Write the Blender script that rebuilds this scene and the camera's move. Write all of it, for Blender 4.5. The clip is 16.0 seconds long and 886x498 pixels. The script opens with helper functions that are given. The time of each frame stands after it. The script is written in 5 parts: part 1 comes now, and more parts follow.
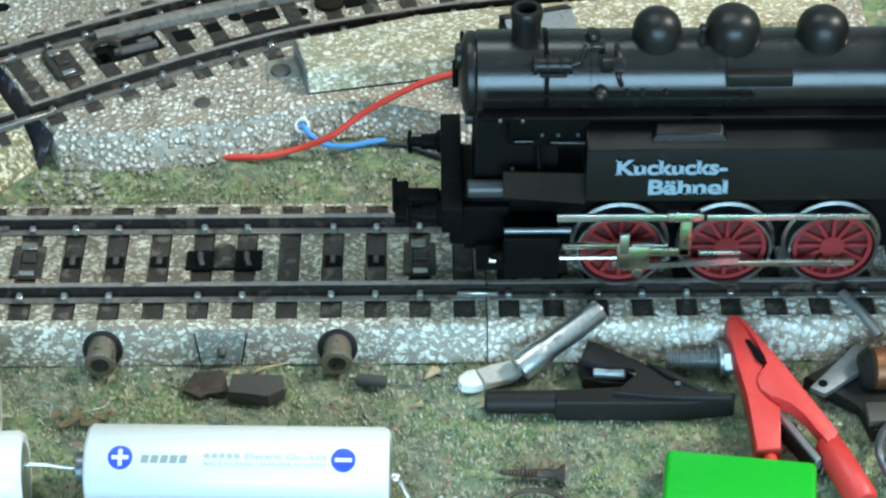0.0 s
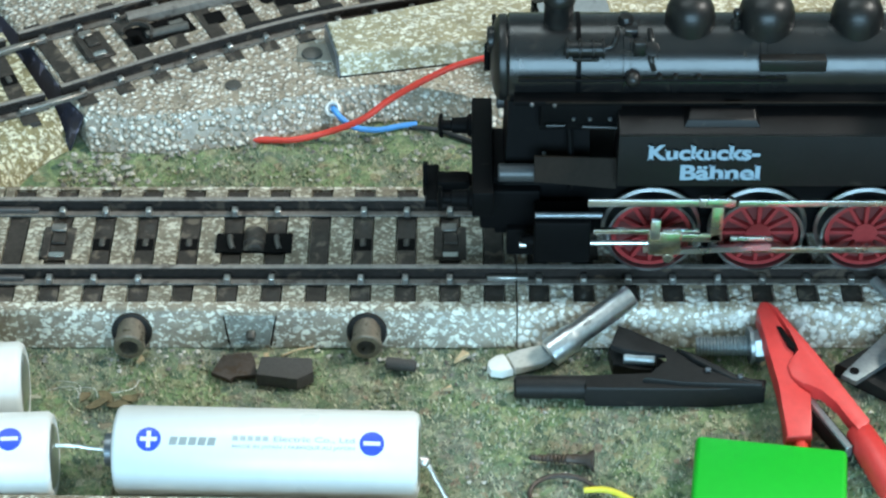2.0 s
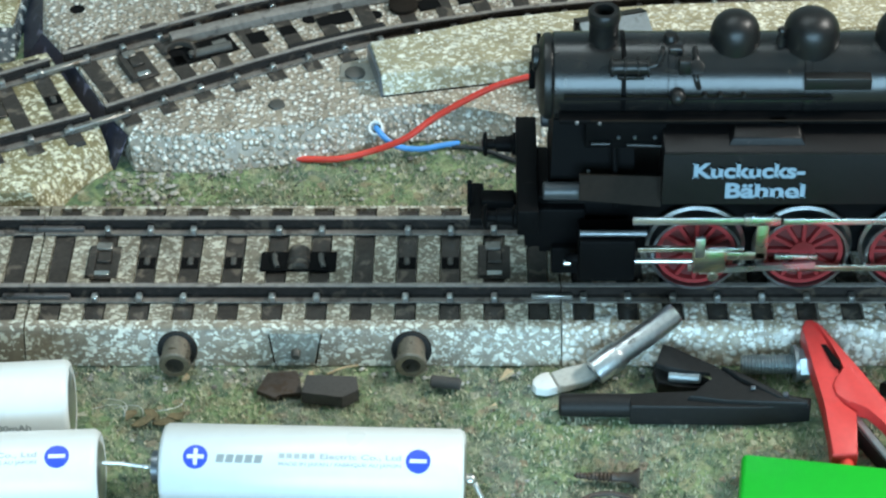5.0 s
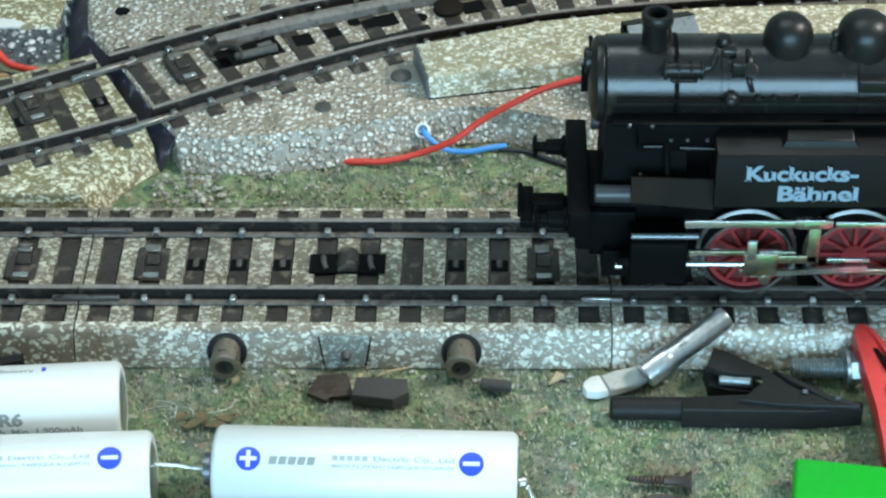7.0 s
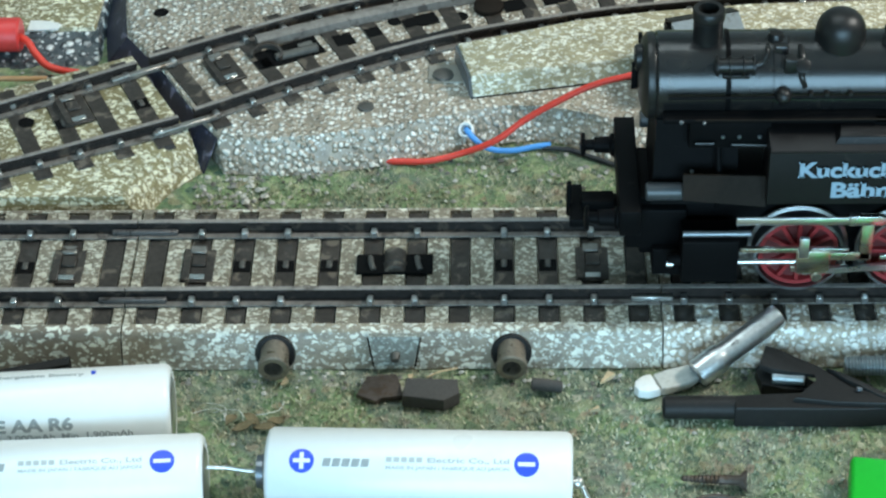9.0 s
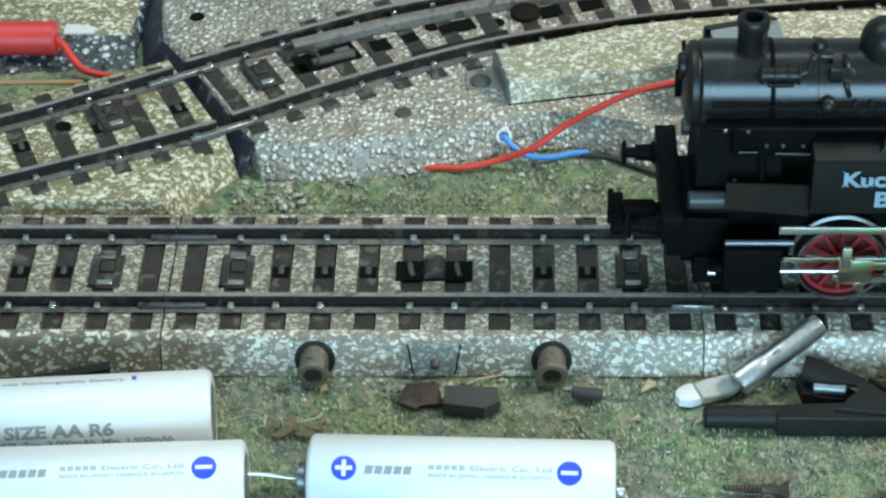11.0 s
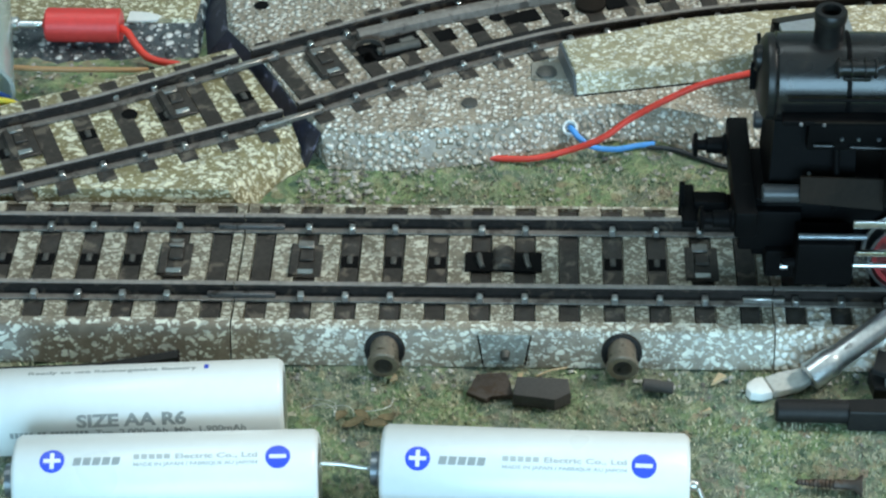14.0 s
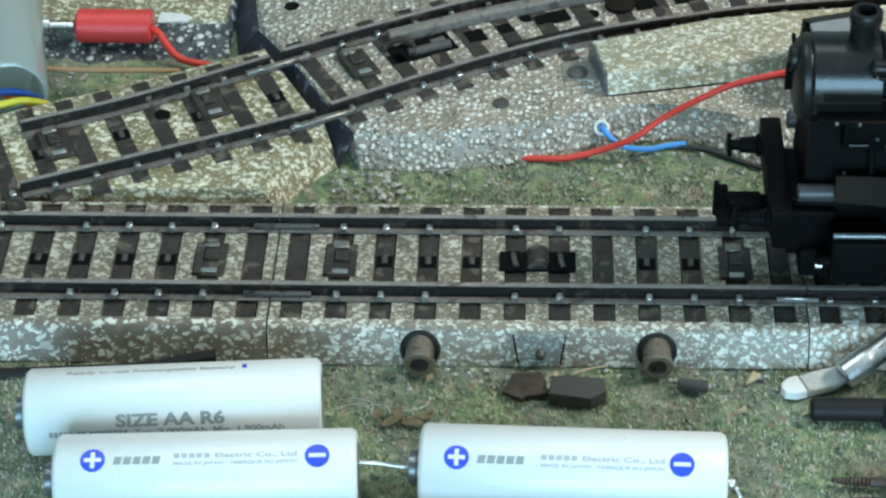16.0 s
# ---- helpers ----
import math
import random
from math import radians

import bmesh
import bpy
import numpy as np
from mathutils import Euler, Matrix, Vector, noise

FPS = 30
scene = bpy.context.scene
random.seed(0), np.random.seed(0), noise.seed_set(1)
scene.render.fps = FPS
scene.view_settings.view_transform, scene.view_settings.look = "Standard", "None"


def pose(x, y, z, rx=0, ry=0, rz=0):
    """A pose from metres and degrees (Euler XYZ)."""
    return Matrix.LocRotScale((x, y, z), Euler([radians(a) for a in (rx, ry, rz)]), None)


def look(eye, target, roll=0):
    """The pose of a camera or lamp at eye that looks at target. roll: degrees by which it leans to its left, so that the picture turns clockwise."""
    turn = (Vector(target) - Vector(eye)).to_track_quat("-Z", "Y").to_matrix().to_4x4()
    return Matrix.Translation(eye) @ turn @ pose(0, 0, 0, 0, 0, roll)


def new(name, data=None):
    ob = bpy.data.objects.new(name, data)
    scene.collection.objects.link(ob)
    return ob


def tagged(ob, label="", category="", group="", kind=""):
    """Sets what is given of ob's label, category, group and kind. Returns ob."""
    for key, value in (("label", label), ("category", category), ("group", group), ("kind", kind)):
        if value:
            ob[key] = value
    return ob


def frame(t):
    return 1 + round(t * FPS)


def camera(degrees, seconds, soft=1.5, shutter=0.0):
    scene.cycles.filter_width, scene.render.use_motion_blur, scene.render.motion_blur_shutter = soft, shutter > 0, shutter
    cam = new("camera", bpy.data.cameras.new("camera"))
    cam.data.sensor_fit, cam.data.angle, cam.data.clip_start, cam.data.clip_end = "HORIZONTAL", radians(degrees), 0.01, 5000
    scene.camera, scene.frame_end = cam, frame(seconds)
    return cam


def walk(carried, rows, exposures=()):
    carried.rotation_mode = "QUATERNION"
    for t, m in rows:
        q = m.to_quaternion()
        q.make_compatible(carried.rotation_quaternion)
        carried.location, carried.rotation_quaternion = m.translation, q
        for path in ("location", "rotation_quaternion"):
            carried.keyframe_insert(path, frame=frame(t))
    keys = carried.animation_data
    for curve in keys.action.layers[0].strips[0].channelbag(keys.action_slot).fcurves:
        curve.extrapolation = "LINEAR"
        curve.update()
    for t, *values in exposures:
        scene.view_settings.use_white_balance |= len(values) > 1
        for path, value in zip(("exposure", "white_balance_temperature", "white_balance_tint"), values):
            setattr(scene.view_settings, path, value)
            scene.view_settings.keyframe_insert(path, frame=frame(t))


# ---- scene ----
cam = camera(21.684, 16.0, soft=2.4)
PATH = [
    (0, (-0.01037, -0.30665, 0.26217), (-0.00722, 0.00175, 0.00746), -0.054),
    (0.5, (-0.01139, -0.30629, 0.26157), (-0.00951, 0.00115, 0.00569), 0.340),
    (1, (-0.01166, -0.30623, 0.26199), (-0.01169, 0.00096, 0.00580), 0.344),
    (1.5, (-0.01072, -0.30602, 0.26101), (-0.01182, 0.00057, 0.00410), 0.091),
    (2, (-0.01055, -0.30608, 0.26084), (-0.01245, 0.00101, 0.00454), -0.229),
    (2.5, (-0.01120, -0.30590, 0.26057), (-0.01479, 0.00085, 0.00388), -0.528),
    (3, (-0.01155, -0.30583, 0.25983), (-0.01503, 0.00092, 0.00314), -0.308),
    (3.5, (-0.01166, -0.30620, 0.26105), (-0.01627, 0.00095, 0.00486), -0.338),
    (4, (-0.01159, -0.30677, 0.26076), (-0.01787, 0.00167, 0.00615), -0.738),
    (6.5, (-0.01780, -0.30728, 0.26067), (-0.02552, 0.00269, 0.00797), -0.933),
    (7, (-0.01917, -0.30716, 0.26009), (-0.02854, 0.00298, 0.00765), -0.966),
    (7.5, (-0.02105, -0.30704, 0.26002), (-0.03055, 0.00342, 0.00798), -1.055),
    (8, (-0.02268, -0.30626, 0.25944), (-0.03198, 0.00423, 0.00744), -1.173),
    (8.5, (-0.02412, -0.30598, 0.25869), (-0.03390, 0.00439, 0.00654), -1.261),
    (9, (-0.02632, -0.30558, 0.25827), (-0.03679, 0.00478, 0.00615), -1.530),
    (11.5, (-0.03352, -0.30450, 0.25835), (-0.04530, 0.00618, 0.00668), -1.286),
    (12, (-0.03539, -0.30431, 0.25815), (-0.04723, 0.00598, 0.00601), -1.410),
    (12.5, (-0.03683, -0.30375, 0.25849), (-0.04986, 0.00625, 0.00604), -1.453),
    (13, (-0.03832, -0.30422, 0.25854), (-0.05122, 0.00590, 0.00623), -1.282),
    (13.5, (-0.03895, -0.30424, 0.25874), (-0.05283, 0.00563, 0.00617), -1.195),
    (14, (-0.04066, -0.30427, 0.25821), (-0.05546, 0.00520, 0.00521), -1.165),
    (14.5, (-0.04127, -0.30503, 0.25807), (-0.05570, 0.00430, 0.00488), -1.114),
    (15, (-0.04305, -0.30585, 0.25922), (-0.05774, 0.00343, 0.00598), -1.160),
    (15.5, (-0.04394, -0.30549, 0.25915), (-0.05892, 0.00395, 0.00613), -1.227),
    (16, (-0.04602, -0.30566, 0.25924), (-0.06130, 0.00378, 0.00624), -1.286),
]
walk(cam, [(t, look(eye, target, roll)) for t, eye, target, roll in PATH],
     [(0, 0.19), (4, 0.12), (8, 0.04), (12, -0.04), (16, -0.11)])

# ---- world and lights ----
world = bpy.data.worlds.new("world")
scene.world = world
world.use_nodes = True
world.node_tree.nodes["Background"].inputs[0].default_value = (0.9, 0.95, 1.0, 1)
world.node_tree.nodes["Background"].inputs[1].default_value = 0.25


def area_lamp(name, eye, target, sx, sy, watts, colour):
    data = bpy.data.lights.new(name, "AREA")
    data.shape, data.size, data.size_y, data.energy, data.color = "RECTANGLE", sx, sy, watts, colour
    ob = new(name, data)
    ob.matrix_world = look(eye, target)
    return ob


area_lamp("window_light", (0.05, -1.55, 0.42), (0.0, 0, 0.0), 1.3, 0.75, 34.0, (0.46, 0.81, 1.06))
area_lamp("lamp_light", (0.38, 0.035, 0.44), (-0.02, 0, 0), 0.09, 0.09, 2.75, (0.94, 0.94, 0.88))
area_lamp("ceiling_light", (-0.25, 0.30, 1.35), (-0.03, 0, 0), 0.9, 0.4, 6.4, (0.82, 0.97, 1.0))

# ---- materials ----


def nodes_of(name):
    m = bpy.data.materials.new(name)
    m.use_nodes = True
    return m, m.node_tree.nodes, m.node_tree.links, m.node_tree.nodes["Principled BSDF"]


def ramp(nt, stops):
    r = nt.new("ShaderNodeValToRGB")
    e = r.color_ramp.elements
    while len(e) < len(stops):
        e.new(0.5)
    for k, (p, c) in enumerate(stops):
        e[k].position, e[k].color = p, (*c, 1)
    return r


def noise_node(nt, lk, scale, detail=3, dist=0.0, rough=0.55):
    c = nt.new("ShaderNodeTexCoord")
    n = nt.new("ShaderNodeTexNoise")
    n.inputs["Scale"].default_value, n.inputs["Detail"].default_value = scale, detail
    n.inputs["Distortion"].default_value, n.inputs["Roughness"].default_value = dist, rough
    own = nt.new("ShaderNodeObjectInfo")
    off = nt.new("ShaderNodeVectorMath")
    off.operation = "MULTIPLY_ADD"
    off.inputs[1].default_value = (0.37, 0.53, 0.29)
    lk.new(own.outputs["Random"], off.inputs[0])
    lk.new(c.outputs["Object"], off.inputs[2])
    lk.new(off.outputs[0], n.inputs["Vector"])
    return n


def mixed(nt, lk, a, b, fac, mode="MIX"):
    m = nt.new("ShaderNodeMix")
    m.data_type, m.blend_type = "RGBA", mode
    for sock, v in ((m.inputs[0], fac), (m.inputs[6], a), (m.inputs[7], b)):
        if hasattr(v, "is_linked"):
            lk.new(v, sock)
        elif isinstance(v, tuple):
            sock.default_value = (*v, 1)
        else:
            sock.default_value = v
    return m.outputs[2]


def bumped(nt, lk, bsdf, height, strength, dist):
    b = nt.new("ShaderNodeBump")
    b.inputs["Strength"].default_value, b.inputs["Distance"].default_value = strength, dist
    lk.new(height, b.inputs["Height"])
    lk.new(b.outputs[0], bsdf.inputs["Normal"])


def surface(name, colour, rough=0.5, metal=0.0, vary=0.25, scale=400, wear=None, bump=0.1, spec=0.5, coat=0.0):
    """Paint, plastic or metal: two scales of tone, wear spots and fine relief."""
    m, nt, lk, b = nodes_of(name)
    fine, broad = noise_node(nt, lk, scale * 4, 4), noise_node(nt, lk, scale * 0.35, 2)
    dark = tuple(c * (1 - vary) for c in colour)
    light = tuple(min(1, c * (1 + vary)) for c in colour)
    r1 = ramp(nt, [(0.3, dark), (0.7, light)])
    lk.new(fine.outputs[0], r1.inputs[0])
    r2 = ramp(nt, [(0.35, tuple(c * (1 - vary * 0.6) for c in colour)), (0.65, colour)])
    lk.new(broad.outputs[0], r2.inputs[0])
    out = mixed(nt, lk, r1.outputs[0], r2.outputs[0], 0.5)
    if wear:
        w = noise_node(nt, lk, scale * 1.3, 5, 0.6)
        wr = ramp(nt, [(wear[1], (0, 0, 0)), (wear[1] + 0.06, (1, 1, 1))])
        lk.new(w.outputs[0], wr.inputs[0])
        out = mixed(nt, lk, out, wear[0], wr.outputs[0])
    lk.new(out, b.inputs["Base Color"])
    rr = nt.new("ShaderNodeMapRange")
    rr.inputs[3].default_value, rr.inputs[4].default_value = max(0.03, rough - 0.08), min(1, rough + 0.1)
    lk.new(broad.outputs[0], rr.inputs[0])
    lk.new(rr.outputs[0], b.inputs["Roughness"])
    b.inputs["Metallic"].default_value = metal
    b.inputs["Specular IOR Level"].default_value = spec
    b.inputs["Coat Weight"].default_value = coat
    if bump:
        bumped(nt, lk, b, fine.outputs[0], bump, 0.0002)
    return m


def ballast(name, base, dark, blob, scale, cut, dots=0.0, rough=0.42, spread=0.4):
    """Lithographed tin ballast: tan ground with pale stone shapes; dots makes them round and embossed."""
    m, nt, lk, b = nodes_of(name)
    broad = noise_node(nt, lk, 90, 3)
    ground = ramp(nt, [(0.38, dark), (0.62, base)])
    mid = noise_node(nt, lk, scale * 1.4, 3, 0.3)
    lk.new(mixed(nt, lk, broad.outputs[0], mid.outputs[0], 0.55), ground.inputs[0])
    coord = nt.new("ShaderNodeTexCoord")
    wob = nt.new("ShaderNodeTexNoise")
    wob.inputs["Scale"].default_value, wob.inputs["Detail"].default_value = scale * 1.2, 2.0
    lk.new(coord.outputs["Object"], wob.inputs["Vector"])
    shift = nt.new("ShaderNodeVectorMath")
    shift.operation = "MULTIPLY_ADD"
    shift.inputs[1].default_value = ((0.55 if dots else 1.15) / scale,) * 3
    lk.new(wob.outputs["Color"], shift.inputs[0])
    lk.new(coord.outputs["Object"], shift.inputs[2])
    out = ground.outputs[0]
    layers = ((1.0, cut, 0, 1.0), (1.9, cut * 0.8, 0, 1.0)) if dots else ((1.0, cut, 0.5, 1.6), (1.3, cut * 0.85, -0.8, 1.7), (2.1, cut * 0.6, 0.2, 1.2))
    height = None
    for f, share, turn, stretch in layers:
        mp = nt.new("ShaderNodeMapping")
        mp.inputs["Rotation"].default_value = (turn * 0.6, turn * 0.4, turn)
        mp.inputs["Scale"].default_value = (1.0, stretch, stretch)
        lk.new(shift.outputs[0], mp.inputs["Vector"])
        v = nt.new("ShaderNodeTexVoronoi")
        v.inputs["Scale"].default_value = scale * f
        lk.new(mp.outputs[0], v.inputs["Vector"])
        sc = nt.new("ShaderNodeSeparateColor")
        lk.new(v.outputs["Color"], sc.inputs[0])
        size = nt.new("ShaderNodeMath")
        size.operation = "MULTIPLY_ADD"
        size.inputs[1].default_value, size.inputs[2].default_value = spread, share - spread / 2
        lk.new(sc.outputs[0], size.inputs[0])
        room = nt.new("ShaderNodeMath")
        room.operation = "SUBTRACT"
        lk.new(size.outputs[0], room.inputs[0])
        lk.new(v.outputs["Distance"], room.inputs[1])
        mask = ramp(nt, [(0.0, (0, 0, 0)), (0.16 if dots else 0.06, (1, 1, 1))])
        lk.new(room.outputs[0], mask.inputs[0])
        shade = ramp(nt, [(0.0, tuple(c * 0.5 for c in blob)), (0.4, tuple(c * 0.85 for c in blob)), (1.0, blob)])
        lk.new(sc.outputs[1], shade.inputs[0])
        out = mixed(nt, lk, out, shade.outputs[0], mask.outputs[0])
        if height is None:
            dome = ramp(nt, [(0.0, (1, 1, 1)), (0.25, (0.85, 0.85, 0.85)), (0.6, (0, 0, 0))])
            lk.new(v.outputs["Distance"], dome.inputs[0])
            height = dome.outputs[0] if dots else mask.outputs[0]
    grime = noise_node(nt, lk, 260, 5, 0.4)
    gr = ramp(nt, [(0.52, (0, 0, 0)), (0.72, (0.45, 0.45, 0.45))])
    lk.new(grime.outputs[0], gr.inputs[0])
    out = mixed(nt, lk, out, tuple(c * 0.5 for c in dark), gr.outputs[0])
    lk.new(out, b.inputs["Base Color"])
    b.inputs["Roughness"].default_value = rough
    bumped(nt, lk, b, height, dots if dots else 0.2, 0.0006 if dots else 0.0004)
    return m


def flock(name):
    m, nt, lk, b = nodes_of(name)
    big, mid, fine = noise_node(nt, lk, 70, 4, 0.8), noise_node(nt, lk, 240, 5, 0.8, 0.72), noise_node(nt, lk, 1100, 3)
    green = ramp(nt, [(0.30, (0.08, 0.13, 0.075)), (0.46, (0.21, 0.31, 0.15)), (0.60, (0.39, 0.48, 0.245)), (0.75, (0.55, 0.48, 0.33))])
    lk.new(mid.outputs[0], green.inputs[0])
    brown = ramp(nt, [(0.3, (0.09, 0.13, 0.115)), (0.55, (0.25, 0.275, 0.215)), (0.75, (0.50, 0.44, 0.36))])
    lk.new(mid.outputs[0], brown.inputs[0])
    bf = ramp(nt, [(0.42, (0, 0, 0)), (0.60, (1, 1, 1))])
    place = nt.new("ShaderNodeTexCoord")
    split = nt.new("ShaderNodeSeparateXYZ")
    lk.new(place.outputs["Object"], split.inputs[0])
    lush = nt.new("ShaderNodeMapRange")
    for k, value in enumerate((0.0, 0.03, -0.02, 0.05)):
        lush.inputs[k + 1].default_value = value
    lk.new(split.outputs[1], lush.inputs[0])
    more = nt.new("ShaderNodeMath")
    lk.new(lush.outputs[0], more.inputs[0])
    lk.new(big.outputs[0], more.inputs[1])
    lk.new(more.outputs[0], bf.inputs[0])
    out = mixed(nt, lk, brown.outputs[0], green.outputs[0], bf.outputs[0])
    c = nt.new("ShaderNodeTexCoord")
    v = nt.new("ShaderNodeTexVoronoi")
    v.inputs["Scale"].default_value = 620
    lk.new(c.outputs["Object"], v.inputs["Vector"])
    sc = nt.new("ShaderNodeSeparateColor")
    lk.new(v.outputs["Color"], sc.inputs[0])
    tint = ramp(nt, [(0.0, (0.08, 0.13, 0.11)), (0.35, (0.25, 0.34, 0.18)), (0.6, (0.36, 0.25, 0.19)), (0.85, (0.36, 0.42, 0.24)), (1.0, (0.66, 0.60, 0.50))])
    lk.new(sc.outputs[0], tint.inputs[0])
    some = ramp(nt, [(0.35, (0.1, 0.1, 0.1)), (0.8, (0.75, 0.75, 0.75))])
    lk.new(sc.outputs[1], some.inputs[0])
    out = mixed(nt, lk, out, tint.outputs[0], some.outputs[0])
    fr = ramp(nt, [(0.3, (0.6, 0.6, 0.6)), (0.7, (1, 1, 1))])
    lk.new(fine.outputs[0], fr.inputs[0])
    out = mixed(nt, lk, out, fr.outputs[0], 0.8, "MULTIPLY")
    lk.new(out, b.inputs["Base Color"])
    b.inputs["Roughness"].default_value = 0.95
    b.inputs["Specular IOR Level"].default_value = 0.1
    bumped(nt, lk, b, mixed(nt, lk, mid.outputs[0], fine.outputs[0], 0.5), 0.9, 0.0012)
    return m


def speckle(name, dark, light):
    """Loose things of many colours, by island."""
    m, nt, lk, b = nodes_of(name)
    g = nt.new("ShaderNodeNewGeometry")
    r = ramp(nt, [(0.0, dark), (0.5, tuple((a + c) / 2 for a, c in zip(dark, light))), (1.0, light)])
    lk.new(g.outputs["Random Per Island"], r.inputs[0])
    lk.new(r.outputs[0], b.inputs["Base Color"])
    b.inputs["Roughness"].default_value = 0.85
    return m


BED = ballast("printed_ballast", (0.31, 0.265, 0.195), (0.20, 0.165, 0.12), (0.80, 0.79, 0.68), 600, 0.37)
BED_WEST = ballast("sparse_ballast", (0.25, 0.215, 0.16), (0.17, 0.14, 0.105), (0.80, 0.81, 0.70), 480, 0.30, spread=0.55)
# Darker, greyer version of the print for the ribs between the rails.
BED_RIB = ballast("rib_ballast", (0.24, 0.205, 0.15), (0.14, 0.12, 0.085), (0.62, 0.59, 0.48), 640, 0.37)
BED_FINE = ballast("embossed_ballast", (0.37, 0.315, 0.24), (0.23, 0.195, 0.148), (0.88, 0.86, 0.78), 780, 0.39, dots=0.8, rough=0.36)
BED_OLIVE = ballast("olive_ballast", (0.30, 0.26, 0.135), (0.18, 0.15, 0.075), (0.84, 0.81, 0.62), 560, 0.37)
BED_TAN = ballast("tan_ballast", (0.42, 0.37, 0.235), (0.29, 0.25, 0.15), (0.85, 0.83, 0.70), 620, 0.36)
BED_GRAIN = ballast("grainy_ballast", (0.46, 0.385, 0.285), (0.29, 0.24, 0.175), (0.95, 0.93, 0.85), 740, 0.50, dots=0.5)
BED_DARK = ballast("dark_ballast", (0.09, 0.105, 0.11), (0.04, 0.05, 0.06), (0.74, 0.77, 0.76), 520, 0.34, dots=1.0)
GRASS = flock("flock_grass")
SLEEPER = surface("sleeper_brown", (0.042, 0.035, 0.029), 0.46, 0, 0.6, 220, ((0.12, 0.10, 0.078), 0.56), 0.4, 0.35)
# Rail sides darkened, feet and worn heads lightened: light and shade in the colour.
RAIL = surface("rail_shade_steel", (0.022, 0.018, 0.016), 0.55, 0.0, 0.5, 250, ((0.06, 0.045, 0.034), 0.57), 0.25, 0.14)
RAIL_FOOT = surface("rail_foot_lit_steel", (0.17, 0.15, 0.13), 0.5, 0.1, 0.45, 240, ((0.07, 0.058, 0.048), 0.56), 0.2)
RAIL_TOP = surface("worn_lit_rail_top", (0.27, 0.24, 0.215), 0.42, 0.15, 0.4, 220, ((0.09, 0.073, 0.058), 0.62), 0.15)
JOINER = surface("joiner_steel", (0.30, 0.285, 0.26), 0.42, 0.8, 0.3, 400, ((0.10, 0.08, 0.06), 0.58), 0.2)
JOINER_DULL = surface("dull_joiner_steel", (0.12, 0.11, 0.105), 0.5, 0.5, 0.3, 400, ((0.05, 0.042, 0.036), 0.6), 0.2)
BRIGHT = surface("bright_steel", (0.72, 0.72, 0.70), 0.30, 1.0, 0.12, 500, None, 0.08)
CHROME = surface("chrome", (0.80, 0.80, 0.80), 0.27, 1.0, 0.08, 300, None, 0.04)
# Dark mottling imitates the uneven reflections on the tube.
CHROME_MOTTLED = surface("mottled_chrome", (0.66, 0.69, 0.70), 0.33, 1.0, 0.3, 260, ((0.25, 0.25, 0.25), 0.64), 0.25)
TANK = surface("tank_black", (0.007, 0.006, 0.006), 0.42, 0, 0.3, 300, ((0.018, 0.015, 0.013), 0.64), 0.08, 0.22)
GUARD = surface("guard_brown", (0.017, 0.013, 0.010), 0.6, 0, 0.3, 300, None, 0.1, 0.06)
# Near-black for solids that carry the shade inside holes, wells and gaps.
HOLE = surface("hole_black", (0.005, 0.005, 0.005), 0.9, 0, 0.2, 400, None, 0.1, 0.1)
STUD = surface("stud_brown", (0.09, 0.085, 0.075), 0.5, 0.3, 0.3, 500)
BRASS_OLD = surface("old_brass", (0.28, 0.24, 0.19), 0.42, 0.75, 0.3, 400, ((0.10, 0.08, 0.05), 0.6), 0.15)
BLACK = surface("loco_black", (0.004, 0.004, 0.0043), 0.5, 0, 0.3, 400, ((0.012, 0.011, 0.01), 0.66), 0.06, 0.05)
BOILER = surface("boiler_black", (0.009, 0.0085, 0.0085), 0.25, 0, 0.3, 300, ((0.02, 0.0165, 0.014), 0.6), 0.05, 0.6)
CASTING = surface("casting_black", (0.010, 0.0095, 0.009), 0.36, 0, 0.3, 400, ((0.028, 0.024, 0.02), 0.64), 0.08, 0.35)
BLACK_MATT = surface("black_plastic", (0.015, 0.0145, 0.014), 0.5, 0, 0.3, 300, ((0.03, 0.026, 0.022), 0.66), 0.1, 0.22)
RED_WHEEL = surface("wheel_red", (0.26, 0.022, 0.024), 0.45, 0, 0.25, 400)
TEXT_WHITE = surface("lettering_white", (0.27, 0.37, 0.45), 0.6, 0, 0.08, 700)
CELL = surface("cell_white", (0.76, 0.79, 0.78), 0.30, 0, 0.03, 120, None, 0.0, 0.5)
BLUE_INK = surface("ink_blue", (0.03, 0.08, 0.62), 0.4, 0, 0.08, 300)
GREY_INK = surface("ink_grey", (0.30, 0.33, 0.33), 0.5, 0, 0.1, 300)
PALE_INK = surface("ink_pale", (0.44, 0.47, 0.46), 0.5, 0, 0.1, 300)
RED_RUBBER = surface("red_plastic", (0.64, 0.045, 0.04), 0.42, 0, 0.12, 200, ((0.55, 0.04, 0.04), 0.66), 0.1)
RED_WIRE = surface("red_insulation", (0.72, 0.05, 0.03), 0.42, 0, 0.12, 200)
BLUE_WIRE = surface("blue_insulation", (0.08, 0.32, 0.75), 0.42, 0, 0.12, 200)
DKBLUE_WIRE = surface("dark_blue_insulation", (0.03, 0.10, 0.45), 0.42, 0, 0.12, 200)
YELLOW_WIRE = surface("yellow_insulation", (0.72, 0.62, 0.05), 0.42, 0, 0.12, 200)
ORANGE_WIRE = surface("orange_insulation", (0.85, 0.22, 0.06), 0.42, 0, 0.12, 200)
BROWN_WIRE = surface("brown_insulation", (0.38, 0.21, 0.09), 0.45, 0, 0.12, 200)
